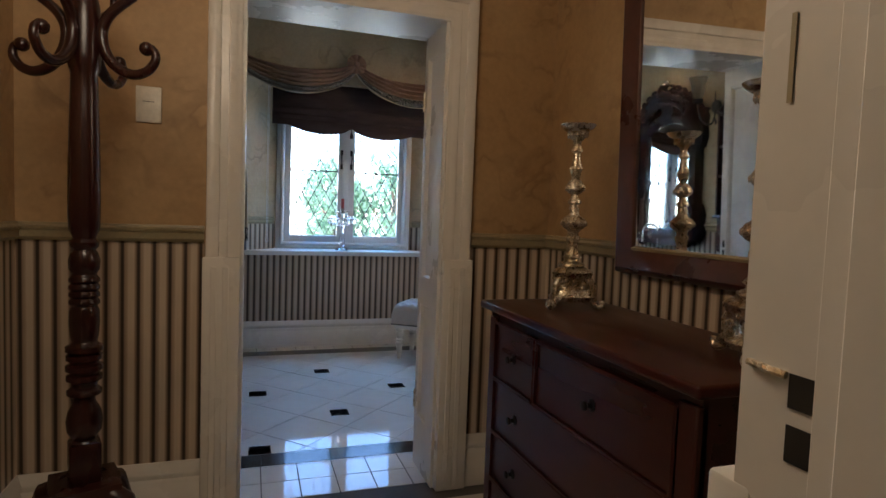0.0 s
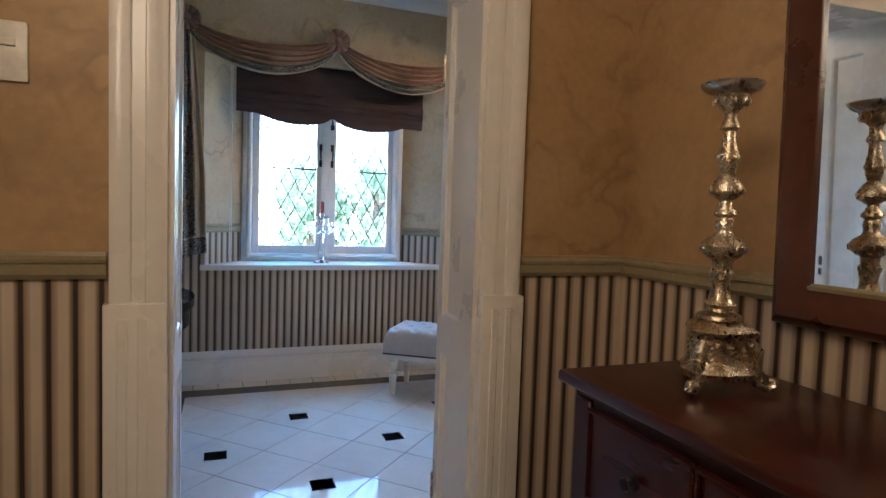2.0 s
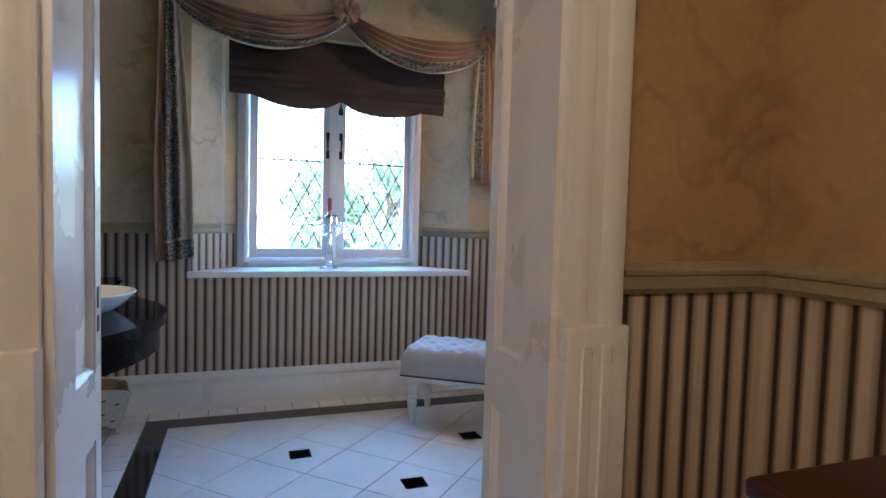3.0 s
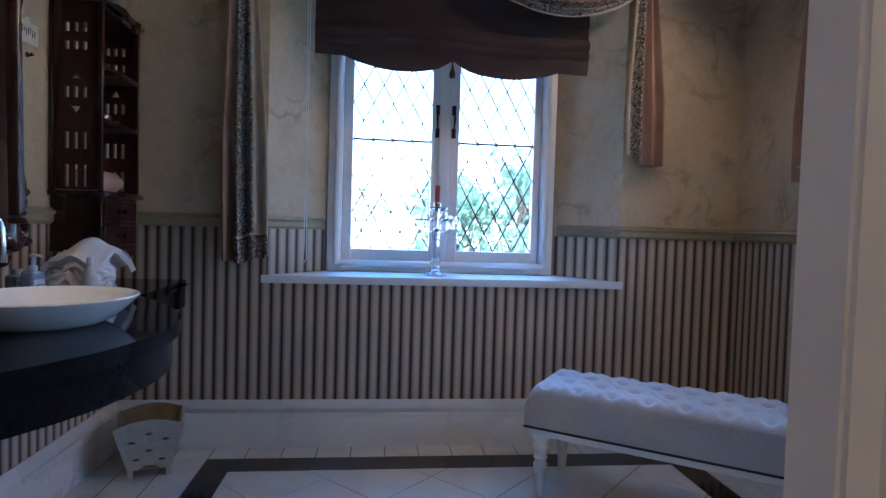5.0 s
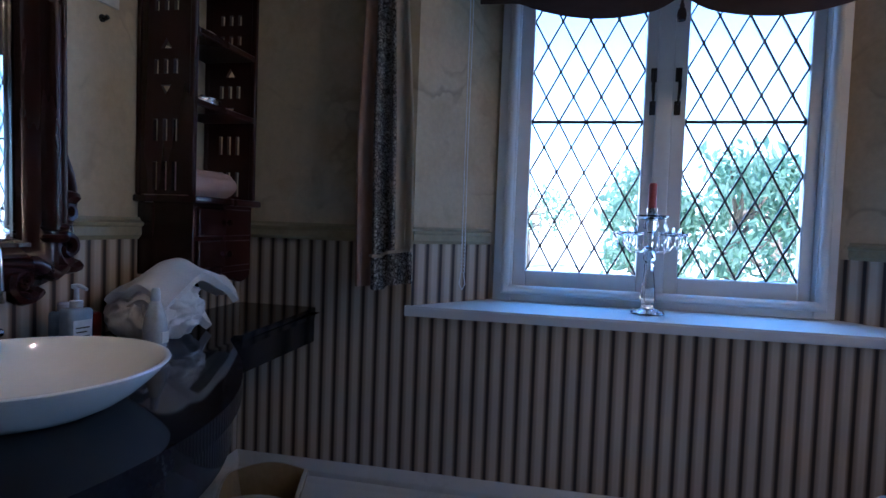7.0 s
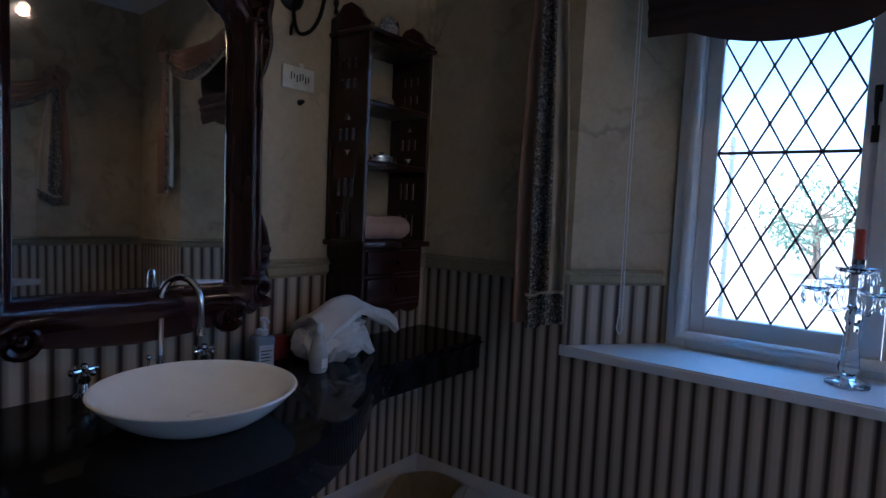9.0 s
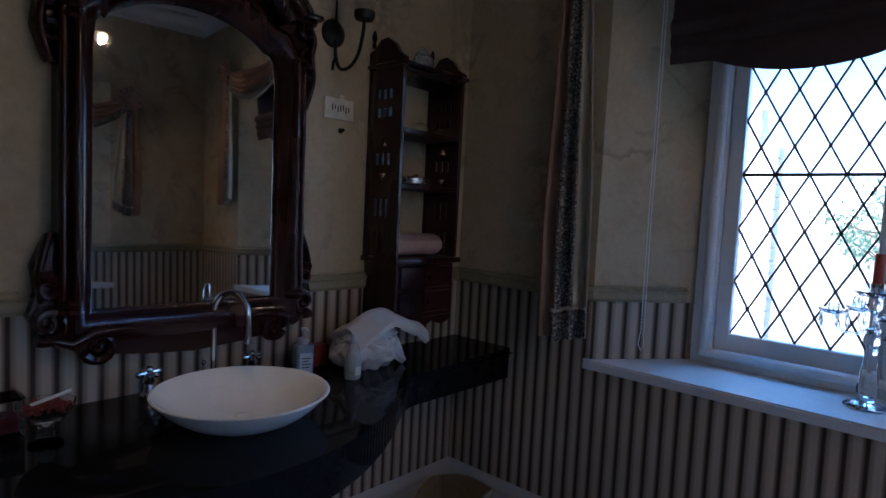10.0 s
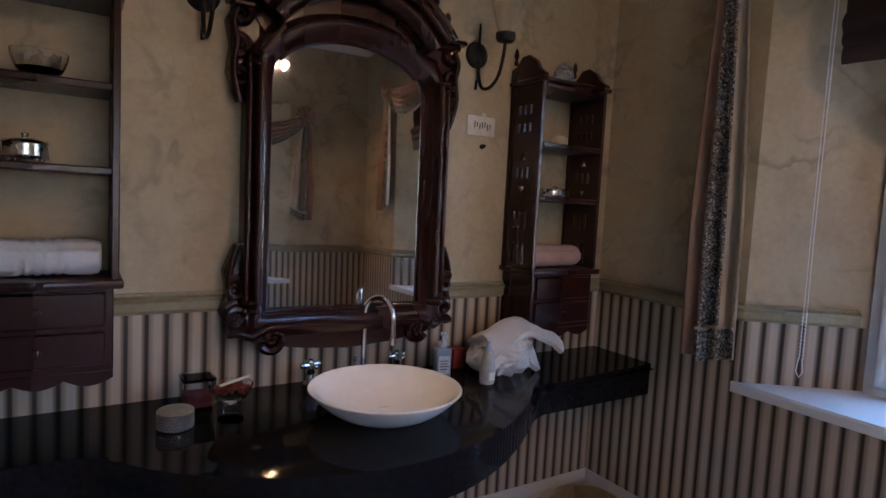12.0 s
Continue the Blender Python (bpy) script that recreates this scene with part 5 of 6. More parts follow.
def crumpled_towel():
    """A white towel dropped in a heap, its top fold hanging out over one end."""
    top = thing("crumpled_towel", "crumpled white towel heaped on the black counter", "towel", pose(0.085, 6.935, C) @ Matrix.Diagonal((1.08, 1.15, 1.36, 1)))
    bm = bmesh.new()
    bmesh.ops.create_uvsphere(bm, u_segments=120, v_segments=70, radius=1.0)
    for v in bm.verts:
        p = v.co.copy()
        q = p + 0.35 * Vector((hash_noise(p * 1.3, 1.0), hash_noise(p * 1.3, 5.0), hash_noise(p * 1.3, 9.0)))
        crease = (1 - abs(hash_noise(q * 2.2, 4.0)) * 2.2) * 0.14 + (1 - abs(hash_noise(q * 4.6, 7.0)) * 2.2) * 0.055
        f = 0.84 + crease + 0.20 * hash_noise(p * 1.1, 2.0)
        lean = 0.020 * max(0, p.z)
        v.co = Vector((p.x * f * 0.105, p.y * f * 0.120 + lean - 0.012, max(0.0, 0.058 + p.z * f * 0.075)))
    part("crumpled_cloth", bm, M_TOWEL, top, angle=85)

    def flap(u, v):
        """A doubled fold, rounded at its back, drooping to a broad tip."""
        y = -0.105 + 0.285 * v
        w = 0.085 * (1 - 0.35 * v) * math.sin(math.pi * min(1, 0.25 + 0.62 * v) ** 0.8) ** 0.35
        s = (u - 0.5) * 2
        ridge = 0.156 - 0.16 * max(0, 0.42 - v) ** 1.5 - 0.125 * max(0, v - 0.42) ** 1.3 - 0.05 * max(0, v - 0.85)
        z = ridge - 0.040 * abs(s) ** 1.8 * (1 - 0.5 * v) + 0.005 * math.sin(5 * s + 6 * v) + 0.007 * hash_noise((s * 2, v * 5, 0.3), 3)
        return Vector((0.010 + 0.055 * v + s * w, y + 0.012 * (1 - s * s) * v, z))
    part("top_fold", fold_sheet(flap, 30, 46, 0.016), M_TOWEL, top, angle=85)

    def under(u, v):
        """The next fold down, tucked under the first."""
        s = (u - 0.5) * 2
        y = -0.11 + 0.215 * v
        z = 0.118 - 0.14 * max(0, 0.4 - v) ** 1.5 - 0.11 * max(0, v - 0.4) ** 1.3 - 0.045 * s * s + 0.008 * math.sin(4 * s + 8 * v)
        return Vector((0.020 + s * 0.075 * (1 - 0.3 * v), y, max(0.01, z)))
    part("under_fold", fold_sheet(under, 26, 36, 0.018), M_TOWEL, top, angle=85)
    return top


crumpled_towel()
M_PEWTER = surface("dull_woven_silver", (0.26, 0.25, 0.23), (0.46, 0.44, 0.41), 0.35, 1.0, scale=18, fine=90, relief=0.3)
M_TIN_LID = surface("worn_cream_enamel", (0.22, 0.20, 0.16), (0.36, 0.33, 0.27), 0.45, scale=30, fine=120)
tin = thing("round_tin", "round silver basket tin with pale patterned lid", "tin", pose(0.165, 5.775, C) @ Matrix.Diagonal((0.86, 0.86, 0.80, 1)))
part("body", lathe([(0.046, 0), (0.050, 0.004), (0.050, 0.050), (0.048, 0.052), (0, 0.052)], 36), M_PEWTER, tin)
bm = bmesh.new()
for z in (0.006, 0.016, 0.026, 0.036, 0.046):
    for k in range(36):
        a = 2 * math.pi * (k + 0.5 * (round(z * 100) % 2)) / 36
        bmesh.ops.create_icosphere(bm, subdivisions=1, radius=0.0042, matrix=Matrix.Translation((0.0505 * math.cos(a), 0.0505 * math.sin(a), z)))
part("woven_beading", bm, M_PEWTER, tin, "woven silver beading")
part("lid", lathe([(0.053, 0.052), (0.054, 0.058), (0.050, 0.062), (0.020, 0.066), (0, 0.066)], 36), M_TIN_LID, tin, "worn cream lid")
bw = thing("glass_goblet", "cut glass stemmed bowl filled with dried red petals", "glass bowl", pose(0.165, 5.915, C))
part("goblet", lathe([(0.034, 0), (0.036, 0.004), (0.030, 0.008), (0.016, 0.014), (0.020, 0.026), (0.014, 0.038), (0.018, 0.048), (0.040, 0.062), (0.056, 0.085), (0.060, 0.10), (0.057, 0.10), (0.052, 0.086), (0.036, 0.066), (0, 0.058)], 12), M_THIN, bw, smooth=False)
bm = bmesh.new()
rng = random.Random(8)
for k in range(46):
    a, r = rng.uniform(0, 6.28), 0.046 * math.sqrt(rng.random())
    bmesh.ops.create_icosphere(bm, subdivisions=1, radius=rng.uniform(0.007, 0.012), matrix=pose(r * math.cos(a), r * math.sin(a), 0.078 + rng.uniform(0, 0.018), rng.uniform(0, 180), rng.uniform(0, 180), 0) @ Matrix.Diagonal((1, 0.8, 0.35, 1)))
part("petals", bm, M_PETAL, bw, "dried red petals")
part("straw", tube([(0.0, -0.03, 0.098), (0.0, 0.05, 0.118)], 0.004, 8), M_PLASTIC, bw, "pale stick")
jr = thing("glass_jar", "square clear glass jar with dark contents", "glass jar", pose(0.03, 5.85, C))
part("jar", boxed((-0.045, -0.045, 0), (0.045, 0.045, 0.085), 0.006, 2), M_THIN, jr)
part("contents", boxed((-0.036, -0.036, 0.006), (0.036, 0.036, 0.045), 0.006), M_PETAL, jr, "dried petals")
part("lid", boxed((-0.046, -0.046, 0.085), (0.046, 0.046, 0.093), 0.003), M_THIN, jr)

# ---- on the shelf units ----


def towel_roll(name, m, length, r, material, label, bands):
    top = thing(name, label, "towel", m)
    n, pts = 70, []
    for k in range(n + 1):
        a = 2 * math.pi * 2.6 * k / n
        rr = r * (0.30 + 0.70 * k / n)
        pts.append((rr * math.cos(a), rr * math.sin(a) * 0.86))
    bm = bmesh.new()
    ends = []
    for j in range(45):
        ring = []
        for k in range(40):
            a = 2 * math.pi * k / 40
            f = 1 + 0.05 * hash_noise((math.cos(a) * 2, math.sin(a) * 2, j * 0.12), 2.0) - (0.12 if k in (4, 5) else 0.0)
            if bands and j % 3 == 0 and 20 < j < 34:
                f -= 0.10
            f *= 1 - 0.10 * max(0, abs(j - 22) - 19) / 3
            ring.append(bm.verts.new((r * f * math.cos(a), (j / 44 - 0.5) * length, r * 0.86 * (1 + f * math.sin(a)))))
        ends.append(ring)
    for p, q in zip(ends, ends[1:]):
        for k in range(40):
            bm.faces.new((p[k], p[(k + 1) % 40], q[(k + 1) % 40], q[k]))
    bm.faces.new(ends[0]), bm.faces.new(ends[-1])
    part("roll", bm, material, top, angle=80)
    for e in (-0.5, 0.5):
        part("rolled_end", tube([(x * 0.9, e * length * 1.004, z * 0.9 + r * 0.86) for x, z in pts[::2]], 0.0035, 6), material, top)
    return top


SX = WX + 0.10
M_WHITE_ROLL = surface("bluish_white_towelling", (0.66, 0.68, 0.74), (0.80, 0.82, 0.86), 0.95, scale=12, fine=420, relief=0.9, spec=0.1)
towel_roll("rolled_towel", pose(SX, 7.20, SHELVES[0] + 0.004), 0.26, 0.050, M_PINK, "rolled pink towel lying on the shelf", False)
towel_roll("rolled_towel", pose(SX + 0.015, 5.445, SHELVES[0] + 0.004), 0.315, 0.054, M_WHITE_ROLL, "rolled white banded towel lying on the shelf", True)


def dish(m, label, name):
    top = thing(name, label, "dish", m)
    part("dish_body", lathe([(0.040, 0.010), (0.050, 0.012), (0.052, 0.016), (0.048, 0.018), (0.048, 0.046), (0.051, 0.049), (0.046, 0.054), (0.020, 0.060), (0.006, 0.062), (0.010, 0.072), (0, 0.076)], 20), M_SILVER, top)
    for k in range(4):
        a = math.pi / 2 * k + 0.6
        part("foot", lathe([(0.004, 0), (0.005, 0.006), (0.004, 0.013), (0, 0.013)], 8, m=pose(0.04 * math.cos(a), 0.04 * math.sin(a), 0)), M_SILVER, top)
    return top


dish(pose(SX, 5.445, SHELVES[1]), "footed silver and glass lidded dish on the shelf", "silver_dish")
dish(pose(SX, 7.20, SHELVES[1]) @ Matrix.Diagonal((1.0, 1.3, 0.62, 1)), "low beaded silver dish on the shelf", "silver_dish")
pot = thing("small_pot", "small cream and brown pot on the shelf", "pot", pose(SX, 7.21, SHELVES[2]))
part("pot_body", lathe([(0.020, 0), (0.030, 0.006), (0.034, 0.020), (0.030, 0.034), (0.022, 0.040), (0.012, 0.044), (0, 0.046)], 24), M_LINING, pot)
jar = thing("ginger_jar", "blue and white patterned lidded jar on top of the shelf unit", "jar", pose(SX + 0.02, 7.19, 1.952))
M_DELFT = surface("patterned_glaze", (0.10, 0.12, 0.16), (0.55, 0.54, 0.50), 0.2, scale=70, fine=140, relief=0.0)
part("jar_body", lathe([(0.026, 0), (0.036, 0.010), (0.042, 0.032), (0.038, 0.052), (0.026, 0.060), (0.030, 0.064)], 28), M_DELFT, jar)
part("jar_lid", lathe([(0.031, 0.063), (0.026, 0.074), (0.010, 0.080), (0.008, 0.088), (0, 0.092)], 24), M_DELFT, jar)
gb = thing("glass_bowl", "glass bowl of pale dried petals on the shelf", "glass bowl", pose(SX + 0.01, 5.475, SHELVES[2]))
part("bowl", lathe([(0.030, 0), (0.032, 0.003), (0.050, 0.022), (0.060, 0.048), (0.062, 0.064), (0.059, 0.064), (0.056, 0.048), (0.046, 0.025), (0, 0.010)], 24), M_GLASS, gb)
bm = bmesh.new()
for k in range(40):
    a, r = rng.uniform(0, 6.28), 0.045 * math.sqrt(rng.random())
    bmesh.ops.create_icosphere(bm, subdivisions=1, radius=rng.uniform(0.008, 0.014), matrix=pose(r * math.cos(a), r * math.sin(a), 0.035 + rng.uniform(0, 0.028), rng.uniform(0, 180), rng.uniform(0, 180), 0) @ Matrix.Diagonal((1, 0.8, 0.3, 1)))
part("petals", bm, M_LINING, gb, "pale dried petals")

# ---- crystal candelabra on the sill ----
cd = thing("crystal_candelabra", "cut crystal candelabra with a red candle on the sill", "candelabra", pose(1.482, 7.785, 0.862, 0, 0, 12))
part("foot", lathe([(0.060, 0), (0.062, 0.006), (0.050, 0.014), (0.026, 0.022), (0.020, 0.034)], 12), M_CRYSTAL, cd, smooth=False)
part("stem", lathe([(0.019, 0.034), (0.028, 0.046), (0.030, 0.060), (0.024, 0.110), (0.017, 0.170), (0.020, 0.180), (0.015, 0.190), (0.024, 0.205), (0.022, 0.225), (0.012, 0.240), (0.012, 0.30), (0.020, 0.312), (0.020, 0.345)], 8), M_CRYSTAL, cd, smooth=False)
part("hub", lathe([(0.012, 0.236), (0.020, 0.240), (0.020, 0.250), (0.012, 0.254)], 16), M_CHROME, cd)
part("bobeche", lathe([(0.014, 0.345), (0.050, 0.352), (0.060, 0.362), (0.058, 0.366), (0.045, 0.358), (0.016, 0.354)], 14), M_CRYSTAL, cd, smooth=False)
part("candle_cup", lathe([(0.014, 0.354), (0.019, 0.36), (0.020, 0.392), (0.016, 0.392), (0.016, 0.365), (0, 0.362)], 14), M_CHROME, cd)
M_WAX = surface("red_wax", (0.45, 0.07, 0.06), (0.55, 0.12, 0.10), 0.45, scale=10, fine=60, relief=0.05)
part("candle", lathe([(0.0145, 0.366), (0.0145, 0.478), (0.012, 0.484), (0.004, 0.482), (0, 0.48)], 18), M_WAX, cd, "red candle")
for k in range(4):
    a = math.pi / 2 * k + 0.25
    d = Vector((math.cos(a), math.sin(a), 0))
    arm = part("arm", tube([d * r + Vector((0, 0, z)) for r, z in ((0.014, 0.245), (0.045, 0.230), (0.080, 0.232), (0.108, 0.258), (0.112, 0.285))], 0.005, 8), M_CRYSTAL, cd)
    part("bobeche", lathe([(0.010, 0.285), (0.036, 0.292), (0.042, 0.301), (0.040, 0.304), (0.030, 0.298), (0.012, 0.292)], 12, m=Matrix.Translation(d * 0.112)), M_CRYSTAL, arm, smooth=False)
    part("cup", lathe([(0.010, 0.290), (0.015, 0.296), (0.016, 0.322), (0.012, 0.322), (0.011, 0.30), (0, 0.298)], 12, m=Matrix.Translation(d * 0.112)), M_CRYSTAL, arm)
    for j in range(5):
        b = 2 * math.pi * j / 5
        p = d * 0.112 + Vector((0.038 * math.cos(b), 0.038 * math.sin(b), 0))
        part("drop", lathe([(0, -0.050), (0.005, -0.038), (0.006, -0.028), (0.002, -0.012), (0.0035, -0.006), (0.0008, 0), (0.0008, 0.008), (0, 0.008)], 6, m=Matrix.Translation(p + Vector((0, 0, 0.292)))), M_CRYSTAL, arm, smooth=False)
for j in range(8):
    b = 2 * math.pi * j / 8
    part("drop", lathe([(0, -0.045), (0.005, -0.034), (0.006, -0.026), (0.002, -0.010), (0.0008, 0), (0.0008, 0.006), (0, 0.006)], 6, m=pose(0.054 * math.cos(b), 0.054 * math.sin(b), 0.356)), M_CRYSTAL, cd, smooth=False)

# ---- bench ----
bench = thing("tufted_bench", "white buttoned upholstered bench on turned wooden legs", "bench", pose(1.80, 7.02, 0, 0, 0, -35))
BL, BD = 1.10, 0.42


def cushion():
    bm = bmesh.new()
    nx, ny = 110, 44
    g = []
    for i in range(nx + 1):
        row = []
        for j in range(ny + 1):
            u, v = i / nx, j / ny
            x, y = BL * u, BD * v
            edge = min(u, 1 - u) * BL, min(v, 1 - v) * BD
            soft = (1 - max(0, 1 - edge[0] / 0.055) ** 2) ** 0.5 * (1 - max(0, 1 - edge[1] / 0.055) ** 2) ** 0.5
            # buttons on a staggered grid, with creases between them
            p, q = x / 0.1375, y / 0.105
            dents = 0
            for a in (0, 1):
                du, dv = (p + 0.5 * a) % 1 - 0.5, ((q - a) / 2 + 0.25) % 1 - 0.5
                dents += math.exp(-((du * 0.1375) ** 2 + (dv * 0.21) ** 2) / 0.0005)
            c1, c2 = abs(((p + q / 2 * 1.0 + 0.25) % 1) - 0.5), abs(((p - q / 2 * 1.0 + 0.75) % 1) - 0.5)
            crease = math.exp(-(c1 / 0.055) ** 2) + math.exp(-(c2 / 0.055) ** 2)
            z = 0.385 + 0.090 * soft - (0.024 * min(1, dents) + 0.006 * min(1.2, crease)) * soft
            row.append(bm.verts.new((x, y, z)))
        g.append(row)
    for i in range(nx):
        for j in range(ny):
            bm.faces.new((g[i][j], g[i + 1][j], g[i + 1][j + 1], g[i][j + 1]))
    rim = [g[i][0] for i in range(nx + 1)] + [g[nx][j] for j in range(1, ny + 1)] + [g[i][ny] for i in range(nx - 1, -1, -1)] + [g[0][j] for j in range(ny - 1, 0, -1)]
    low = [bm.verts.new((v.co.x, v.co.y, 0.30)) for v in rim]
    for k in range(len(rim)):
        j = (k + 1) % len(rim)
        bm.faces.new((rim[k], rim[j], low[j], low[k]))
    bm.faces.new(low)
    return bm


part("cushion", cushion(), M_LEATHER, bench, angle=70)
studs = [(0, 0, 0.298), (BL, 0, 0.298), (BL, BD, 0.298), (0, BD, 0.298), (0, 0, 0.298)]
part("piping", tube(studs, 0.005, 8), M_DARK, bench, "dark nailed piping")
part("rail", boxed((0.015, 0.015, 0.262), (BL - 0.015, BD - 0.015, 0.30), 0.003), M_WHITE, bench)
for x, y in ((0.06, 0.05), (BL - 0.06, 0.05), (0.06, BD - 0.05), (BL - 0.06, BD - 0.05)):
    part("leg", lathe([(0.014, 0), (0.017, 0.004), (0.019, 0.020), (0.024, 0.09), (0.030, 0.135), (0.020, 0.150), (0.030, 0.162), (0.020, 0.175), (0.030, 0.195), (0.034, 0.215), (0.026, 0.235), (0.034, 0.245), (0.034, 0.264)], 20, m=pose(x, y, 0)), M_WHITE, bench)

# ---- painted wastebin under the counter ----
M_BIN = surface("aged_cream_painted_wood", (0.50, 0.45, 0.35), (0.62, 0.57, 0.46), 0.5, scale=6, fine=40)
M_BINWOOD = surface("gilded_bin_inside", (0.30, 0.20, 0.09), (0.42, 0.30, 0.14), 0.5, scale=6, fine=40)
wb = thing("painted_wastebin", "cream painted flared wooden wastebin with painted sprigs", "wastebin", pose(0.185, 7.345, 0, 0, 0, 17))
for k in range(4):
    m = pose(0, 0, 0, 0, 0, 90 * k) @ pose(0, -0.085, 0.035, 13, 0, 0)
    n = 16
    o = [(-0.085, 0)] + [(-0.050 + 0.1 * i / 8, 0.022 * math.sin(math.pi * i / 8)) for i in range(9)] + [(0.085, 0)]
    o += [(0.138 - 0.276 * i / n, 0.205 + 0.030 * math.cos(math.pi * (i / n - 0.5))) for i in range(n + 1)]
    up = Matrix(((1, 0, 0, 0), (0, 0, -1, 0), (0, 1, 0, 0), (0, 0, 0, 1)))
    side = part("side_panel", prism(o, -0.010, 0.0, m @ up), [M_BIN], wb)
    part("inner_face", prism([(x * 0.93, z * 0.98 + 0.004) for x, z in o], -0.012, -0.0105, m @ up), M_BINWOOD, side, "gilded inside")
    bm = bmesh.new()
    for cx, cz, s in ((0, 0.17, 1), (-0.065, 0.14, -1), (0.065, 0.14, 1), (0, 0.09, 1), (-0.05, 0.05, 1), (0.05, 0.05, -1)):
        for i in range(4):
            a = s * (0.5 + i * 0.8)
            bar(bm, (cx, cz), (cx + 0.016 * math.cos(a), cz + 0.011 * math.sin(a)), 0.005, 0.0, 0.0008)
    bmesh.ops.transform(bm, matrix=m @ Matrix.Diagonal((1, -1, 1, 1)), verts=bm.verts)
    part("painted_sprig", bm, M_LEAD, side, "dark painted leaf sprigs", smooth=False)
for x in (-1, 1):
    for y in (-1, 1):
        part("foot", boxed((x * 0.075 - 0.012, y * 0.075 - 0.012, 0), (x * 0.075 + 0.012, y * 0.075 + 0.012, 0.05), 0.003), M_BIN, wb)
part("bottom_board", boxed((-0.082, -0.082, 0.036), (0.082, 0.082, 0.046)), M_BINWOOD, wb)

# ---- garden beyond the windows ----
M_GRASS = surface("dry_lawn", (0.30, 0.30, 0.23), (0.42, 0.41, 0.34), 0.9, scale=0.4, fine=8, space=True)
M_LEAF = surface("grey_green_leaves", (0.085, 0.145, 0.105), (0.12, 0.185, 0.14), 0.6, scale=1.5, fine=12, space=True)
lt = M_LEAF.node_tree
thin, blend = lt.nodes.new("ShaderNodeBsdfTranslucent"), lt.nodes.new("ShaderNodeMixShader")
thin.inputs["Color"].default_value, blend.inputs[0].default_value = (0.22, 0.36, 0.20, 1), 0.5
lt.links.new(lt.nodes["Principled BSDF"].outputs[0], blend.inputs[1])
lt.links.new(thin.outputs[0], blend.inputs[2])
lt.links.new(blend.outputs[0], lt.nodes["Material Output"].inputs["Surface"])
M_BARK = surface("brown_bark", (0.10, 0.075, 0.05), (0.18, 0.14, 0.10), 0.9, scale=4, fine=30)
M_BRICK = surface("pale_painted_brick", (0.62, 0.60, 0.56), (0.72, 0.70, 0.66), 0.8, scale=3, fine=25)
bm = bmesh.new()
bmesh.ops.create_grid(bm, x_segments=40, y_segments=40, size=900, matrix=Matrix.Translation((0, 0, -0.35)))
solid("ground", bm, M_GRASS, "pale dry lawn of the garden", "ground", kind="structure")


def tree(m, h, seed, spread):
    rng = random.Random(seed)
    top = thing("garden_tree", "leafy grey-green garden tree outside the window", "tree", m, group="garden trees")
    part("trunk", tube([(0, 0, 0), (0.06, 0.02, h * 0.25), (-0.04, 0.05, h * 0.5), (0.05, 0, h * 0.8)], [0.16, 0.12, 0.09, 0.03], 10), M_BARK, top)
    tips = []
    for k in range(14):
        a, z = rng.uniform(0, 6.28), h * rng.uniform(0.25, 0.75)
        tip = Vector((spread * rng.uniform(0.4, 1) * math.cos(a), spread * rng.uniform(0.4, 1) * math.sin(a), z + h * rng.uniform(0.1, 0.3)))
        part("limb", tube([(0, 0, z), tip * 0.5 + Vector((0, 0, z * 0.45)), tip], [0.05, 0.03, 0.012], 6), M_BARK, top)
        tips.append(tip)
    bm = bmesh.new()
    for tip in tips:
        for k in range(95):
            p = tip + Vector([rng.gauss(0, spread * 0.22) for _ in range(3)])
            r = rng.uniform(0.05, 0.13)
            mm = Matrix.Translation(p) @ Euler([rng.uniform(0, 6.28) for _ in range(3)]).to_matrix().to_4x4()
            vs = [bm.verts.new(mm @ Vector(q)) for q in ((-r, 0, 0), (0, -r * 0.4, 0.02), (r, 0, 0), (0, r * 0.4, 0.02))]
            bm.faces.new(vs)
    tagged(part("crown", bm, M_LEAF, top, smooth=False), kind="")
    return top


for x, y, h, s, sp in ((-0.2, 28.0, 3.0, 1, 1.6), (2.5, 15.5, 2.0, 2, 0.75), (3.6, 14.5, 2.5, 3, 0.8), (5.0, 17.0, 2.9, 4, 1.1), (3.2, 22.0, 3.6, 6, 1.0), (-4.5, 19, 2.6, 5, 1.2)):
    tree(pose(x, y, -0.35), h, s, sp)
bm = bmesh.new()
gw = thing("garden_wall", "pale painted brick garden wall end", "wall")
for r in range(27):
    end = 0.53 if r < 24 else 0.40
    for k in range(6):
        x = -1.6 + 0.40 * k - (0.2 if r % 2 else 0)
        if x < end - 0.05:
            box(bm, (x, 10.6, -0.35 + 0.1 * r), (min(x + 0.388, end), 10.8, -0.35 + 0.1 * r + 0.09), 0.004)
tagged(part("brick_courses", bm, M_BRICK, gw), kind="stuff")
part("mortar_core", boxed((-1.55, 10.61, -0.35), (0.39, 10.79, 2.33)), M_BRICK, gw)
part("mortar_core", boxed((0.39, 10.61, -0.35), (0.52, 10.79, 2.03)), M_BRICK, gw)

# ---- floor: each tile lies in the grout bed ----
floor = solid("floor", boxed((WX - 0.2, 0.9, -0.12), (EX + 0.6, NY + 0.6, -0.002)), M_GROUT, "white and black glazed tile floor with grey grout", "floor", kind="structure", smooth=False)


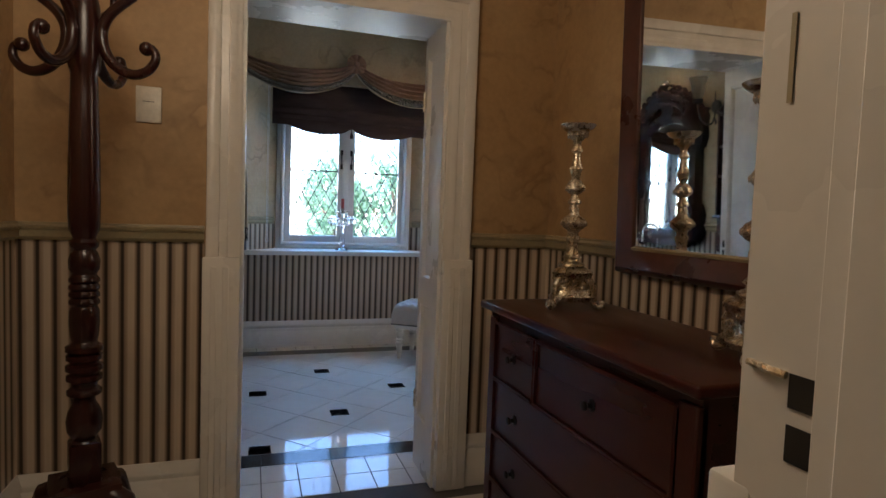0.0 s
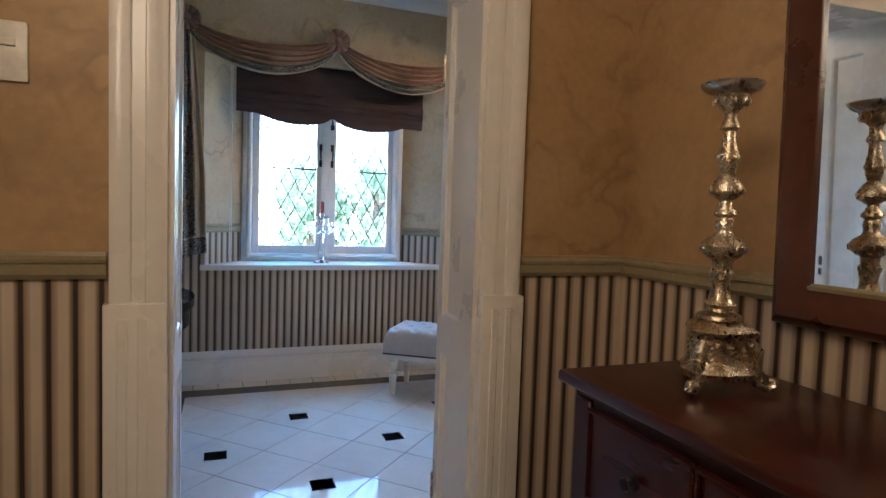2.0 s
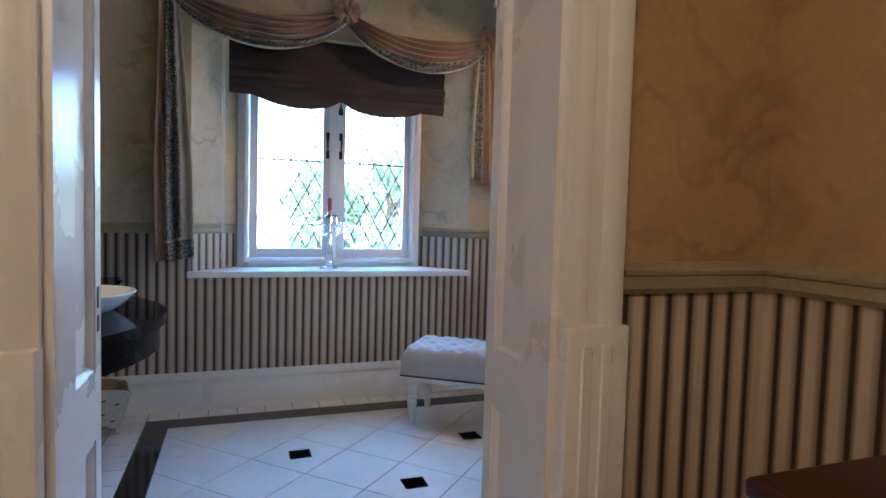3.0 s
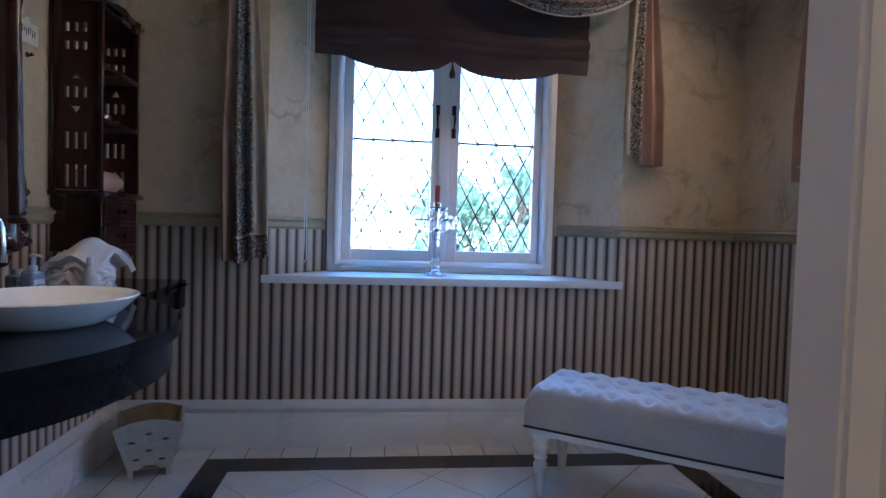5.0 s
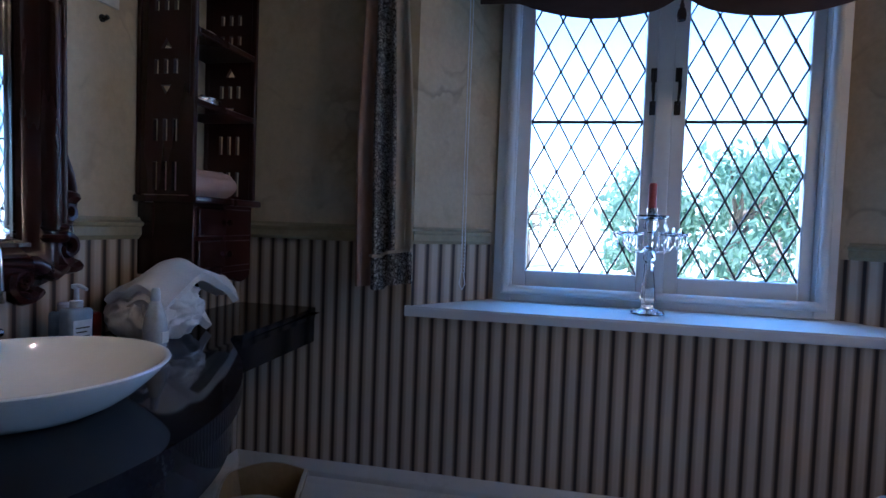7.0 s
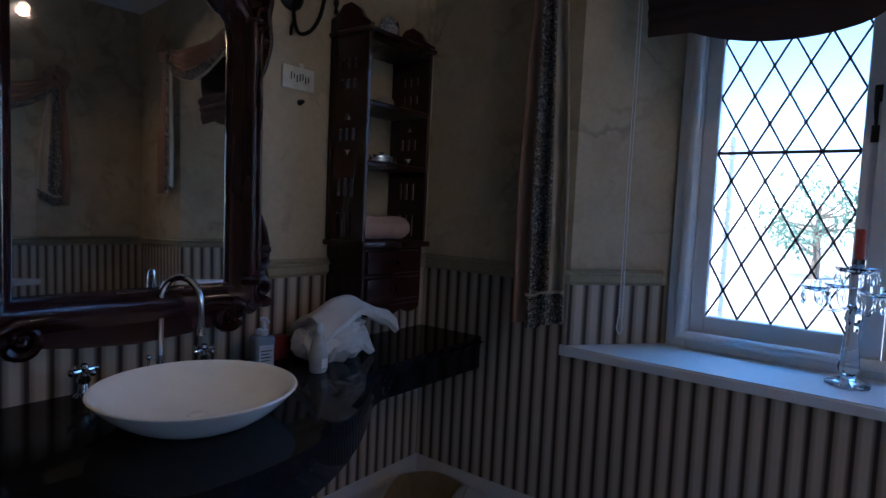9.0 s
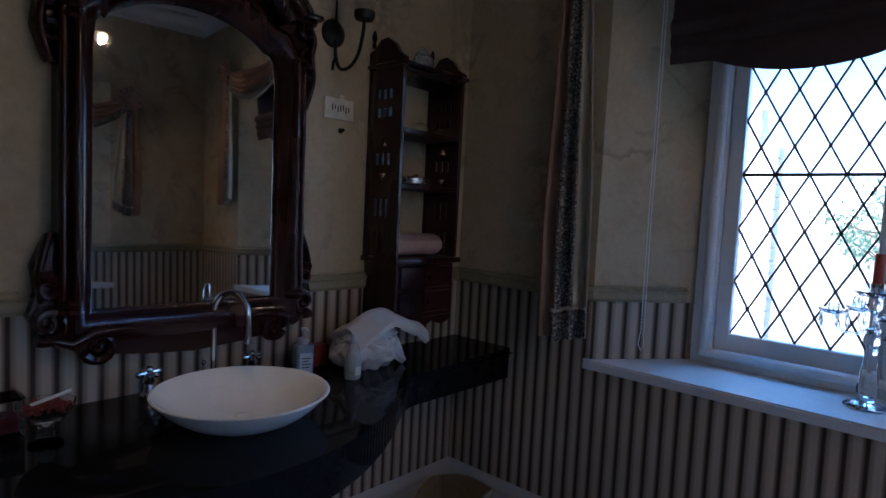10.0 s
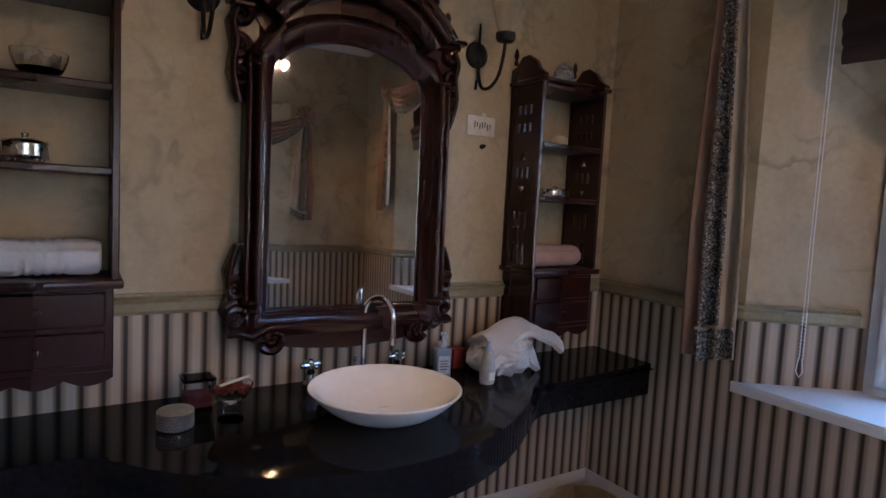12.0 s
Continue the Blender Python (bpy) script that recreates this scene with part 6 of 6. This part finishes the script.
def tile(outline, material, gap=0.0022):
    """One tile: its outline drawn in by the joint, with a small arris."""
    n = len(outline)
    area = sum(outline[i][0] * outline[(i + 1) % n][1] - outline[(i + 1) % n][0] * outline[i][1] for i in range(n))
    if abs(area) < 0.0012:
        return
    pts = [Vector(p) for p in (outline if area > 0 else outline[::-1])]
    c = sum(pts, Vector((0, 0))) / n

    def inset(d):
        out = []
        for i in range(n):
            d1, d2 = (pts[i] - pts[i - 1]).normalized(), (pts[(i + 1) % n] - pts[i]).normalized()
            n1, n2 = Vector((-d1.y, d1.x)), Vector((-d2.y, d2.x))
            out.append(pts[i] + (n1 + n2) / max(0.4, 1 + n1.dot(n2)) * d - c)
        return out
    rings = [(inset(gap), -0.006), (inset(gap), -0.0010), (inset(gap + 0.0012), 0.0)]
    vs = [(p.x, p.y, z) for ring, z in rings for p in ring]
    fs = [tuple(k * n + i if w == 0 else (k * n + (i + 1) % n if w == 1 else ((k + 1) * n + (i + 1) % n if w == 2 else (k + 1) * n + i)) for w in range(4)) for k in range(2) for i in range(n)]
    fs.append(tuple(2 * n + i for i in range(n)))
    me = bpy.data.meshes.new("tile")
    me.from_pydata(vs, [], fs)
    me.materials.append(material)
    ob = new("tile", me)
    ob.parent = floor
    ob.location = (c.x, c.y, 0)


FX0, FX1, FY0, FY1 = 0.525, 2.62, 5.285, 7.31     # the field of diagonal tiles
OX0, OX1, OY0, OY1 = 0.398, 2.75, 5.145, 7.455    # outer edge of the black band
A, HS = 0.2355, 0.058
for i in range(-12, 13):
    for j in range(-12, 13):
        cx, cy = 1.2 + A * (i - j), 6.752 + A * (i + j) - A
        q = [(cx, cy), (cx + A, cy + A), (cx, cy + 2 * A), (cx - A, cy + A)]
        if cx + A < FX0 or cx - A > FX1 or cy + 2 * A < FY0 or cy > FY1:
            continue
        for (px, py), (ax, val, above) in zip(q, ((1, cy + HS, True), (0, cx + A - HS, False), (1, cy + 2 * A - HS, False), (0, cx - A + HS, True))):
            u, v = round((px - 1.2) / A), round((py - 6.752) / A)
            if (u + v) % 4 == 0 and (u - v) % 4 == 0 and v <= 0:
                q = clip(q, ax, val, above)
        q = clip_box(q, FX0, FY0, FX1, FY1)
        if len(q) > 2:
            tile(q, M_TILE)
for u in range(-8, 9):
    for v in range(-8, 9):
        if (u + v) % 4 == 0 and (u - v) % 4 == 0 and v <= 0:
            x, y = 1.2 + A * u, 6.752 + A * v
            q = clip_box([(x - HS, y - HS), (x + HS, y - HS), (x + HS, y + HS), (x - HS, y + HS)], FX0, FY0, FX1, FY1)
            if len(q) > 2:
                tile(q, M_TILE_K)


def band(x0, y0, x1, y1, n, along_x):
    for k in range(n):
        a, b = k / n, (k + 1) / n
        if along_x:
            tile([(x0 + (x1 - x0) * a, y0), (x0 + (x1 - x0) * b, y0), (x0 + (x1 - x0) * b, y1), (x0 + (x1 - x0) * a, y1)], M_TILE_K, 0.0008)
        else:
            tile([(x0, y0 + (y1 - y0) * a), (x1, y0 + (y1 - y0) * a), (x1, y0 + (y1 - y0) * b), (x0, y0 + (y1 - y0) * b)], M_TILE_K, 0.0008)


band(OX0, OY0, OX1, FY0, 7, True), band(OX0, FY1, OX1, OY1, 7, True)
band(OX0, FY0, FX0, FY1, 6, False), band(FX1, FY0, OX1, FY1, 6, False)
S = 0.166
for i in range(-6, 25):
    for j in range(-4, 18):
        x, y = OX0 + S * (i - 1), OY1 + S * (2 - j) - S
        for rect in ((WX, OY1, EX, NY), (WX, SY - 0.32, OX0, OY1), (OX1, SY - 0.32, EX, OY1), (OX0, LN - 0.1, OX1, OY0)):
            q = clip_box([(x, y), (x + S, y), (x + S, y + S), (x, y + S)], *rect)
            if len(q) > 2:
                tile(q, M_TILE_B if rect[1] == OY1 else M_TILE)
for i in range(-3, 8):
    for j in range(-1, 9):
        x, y = 0.03 + 0.333 * i, LN - 0.1 - 0.333 * (j + 1)
        q = clip_box([(x, y), (x + 0.333, y), (x + 0.333, y + 0.333), (x, y + 0.333)], LW, 1.9, LE, LN - 0.1)
        if len(q) > 2:
            tile(q, M_TILE_B)
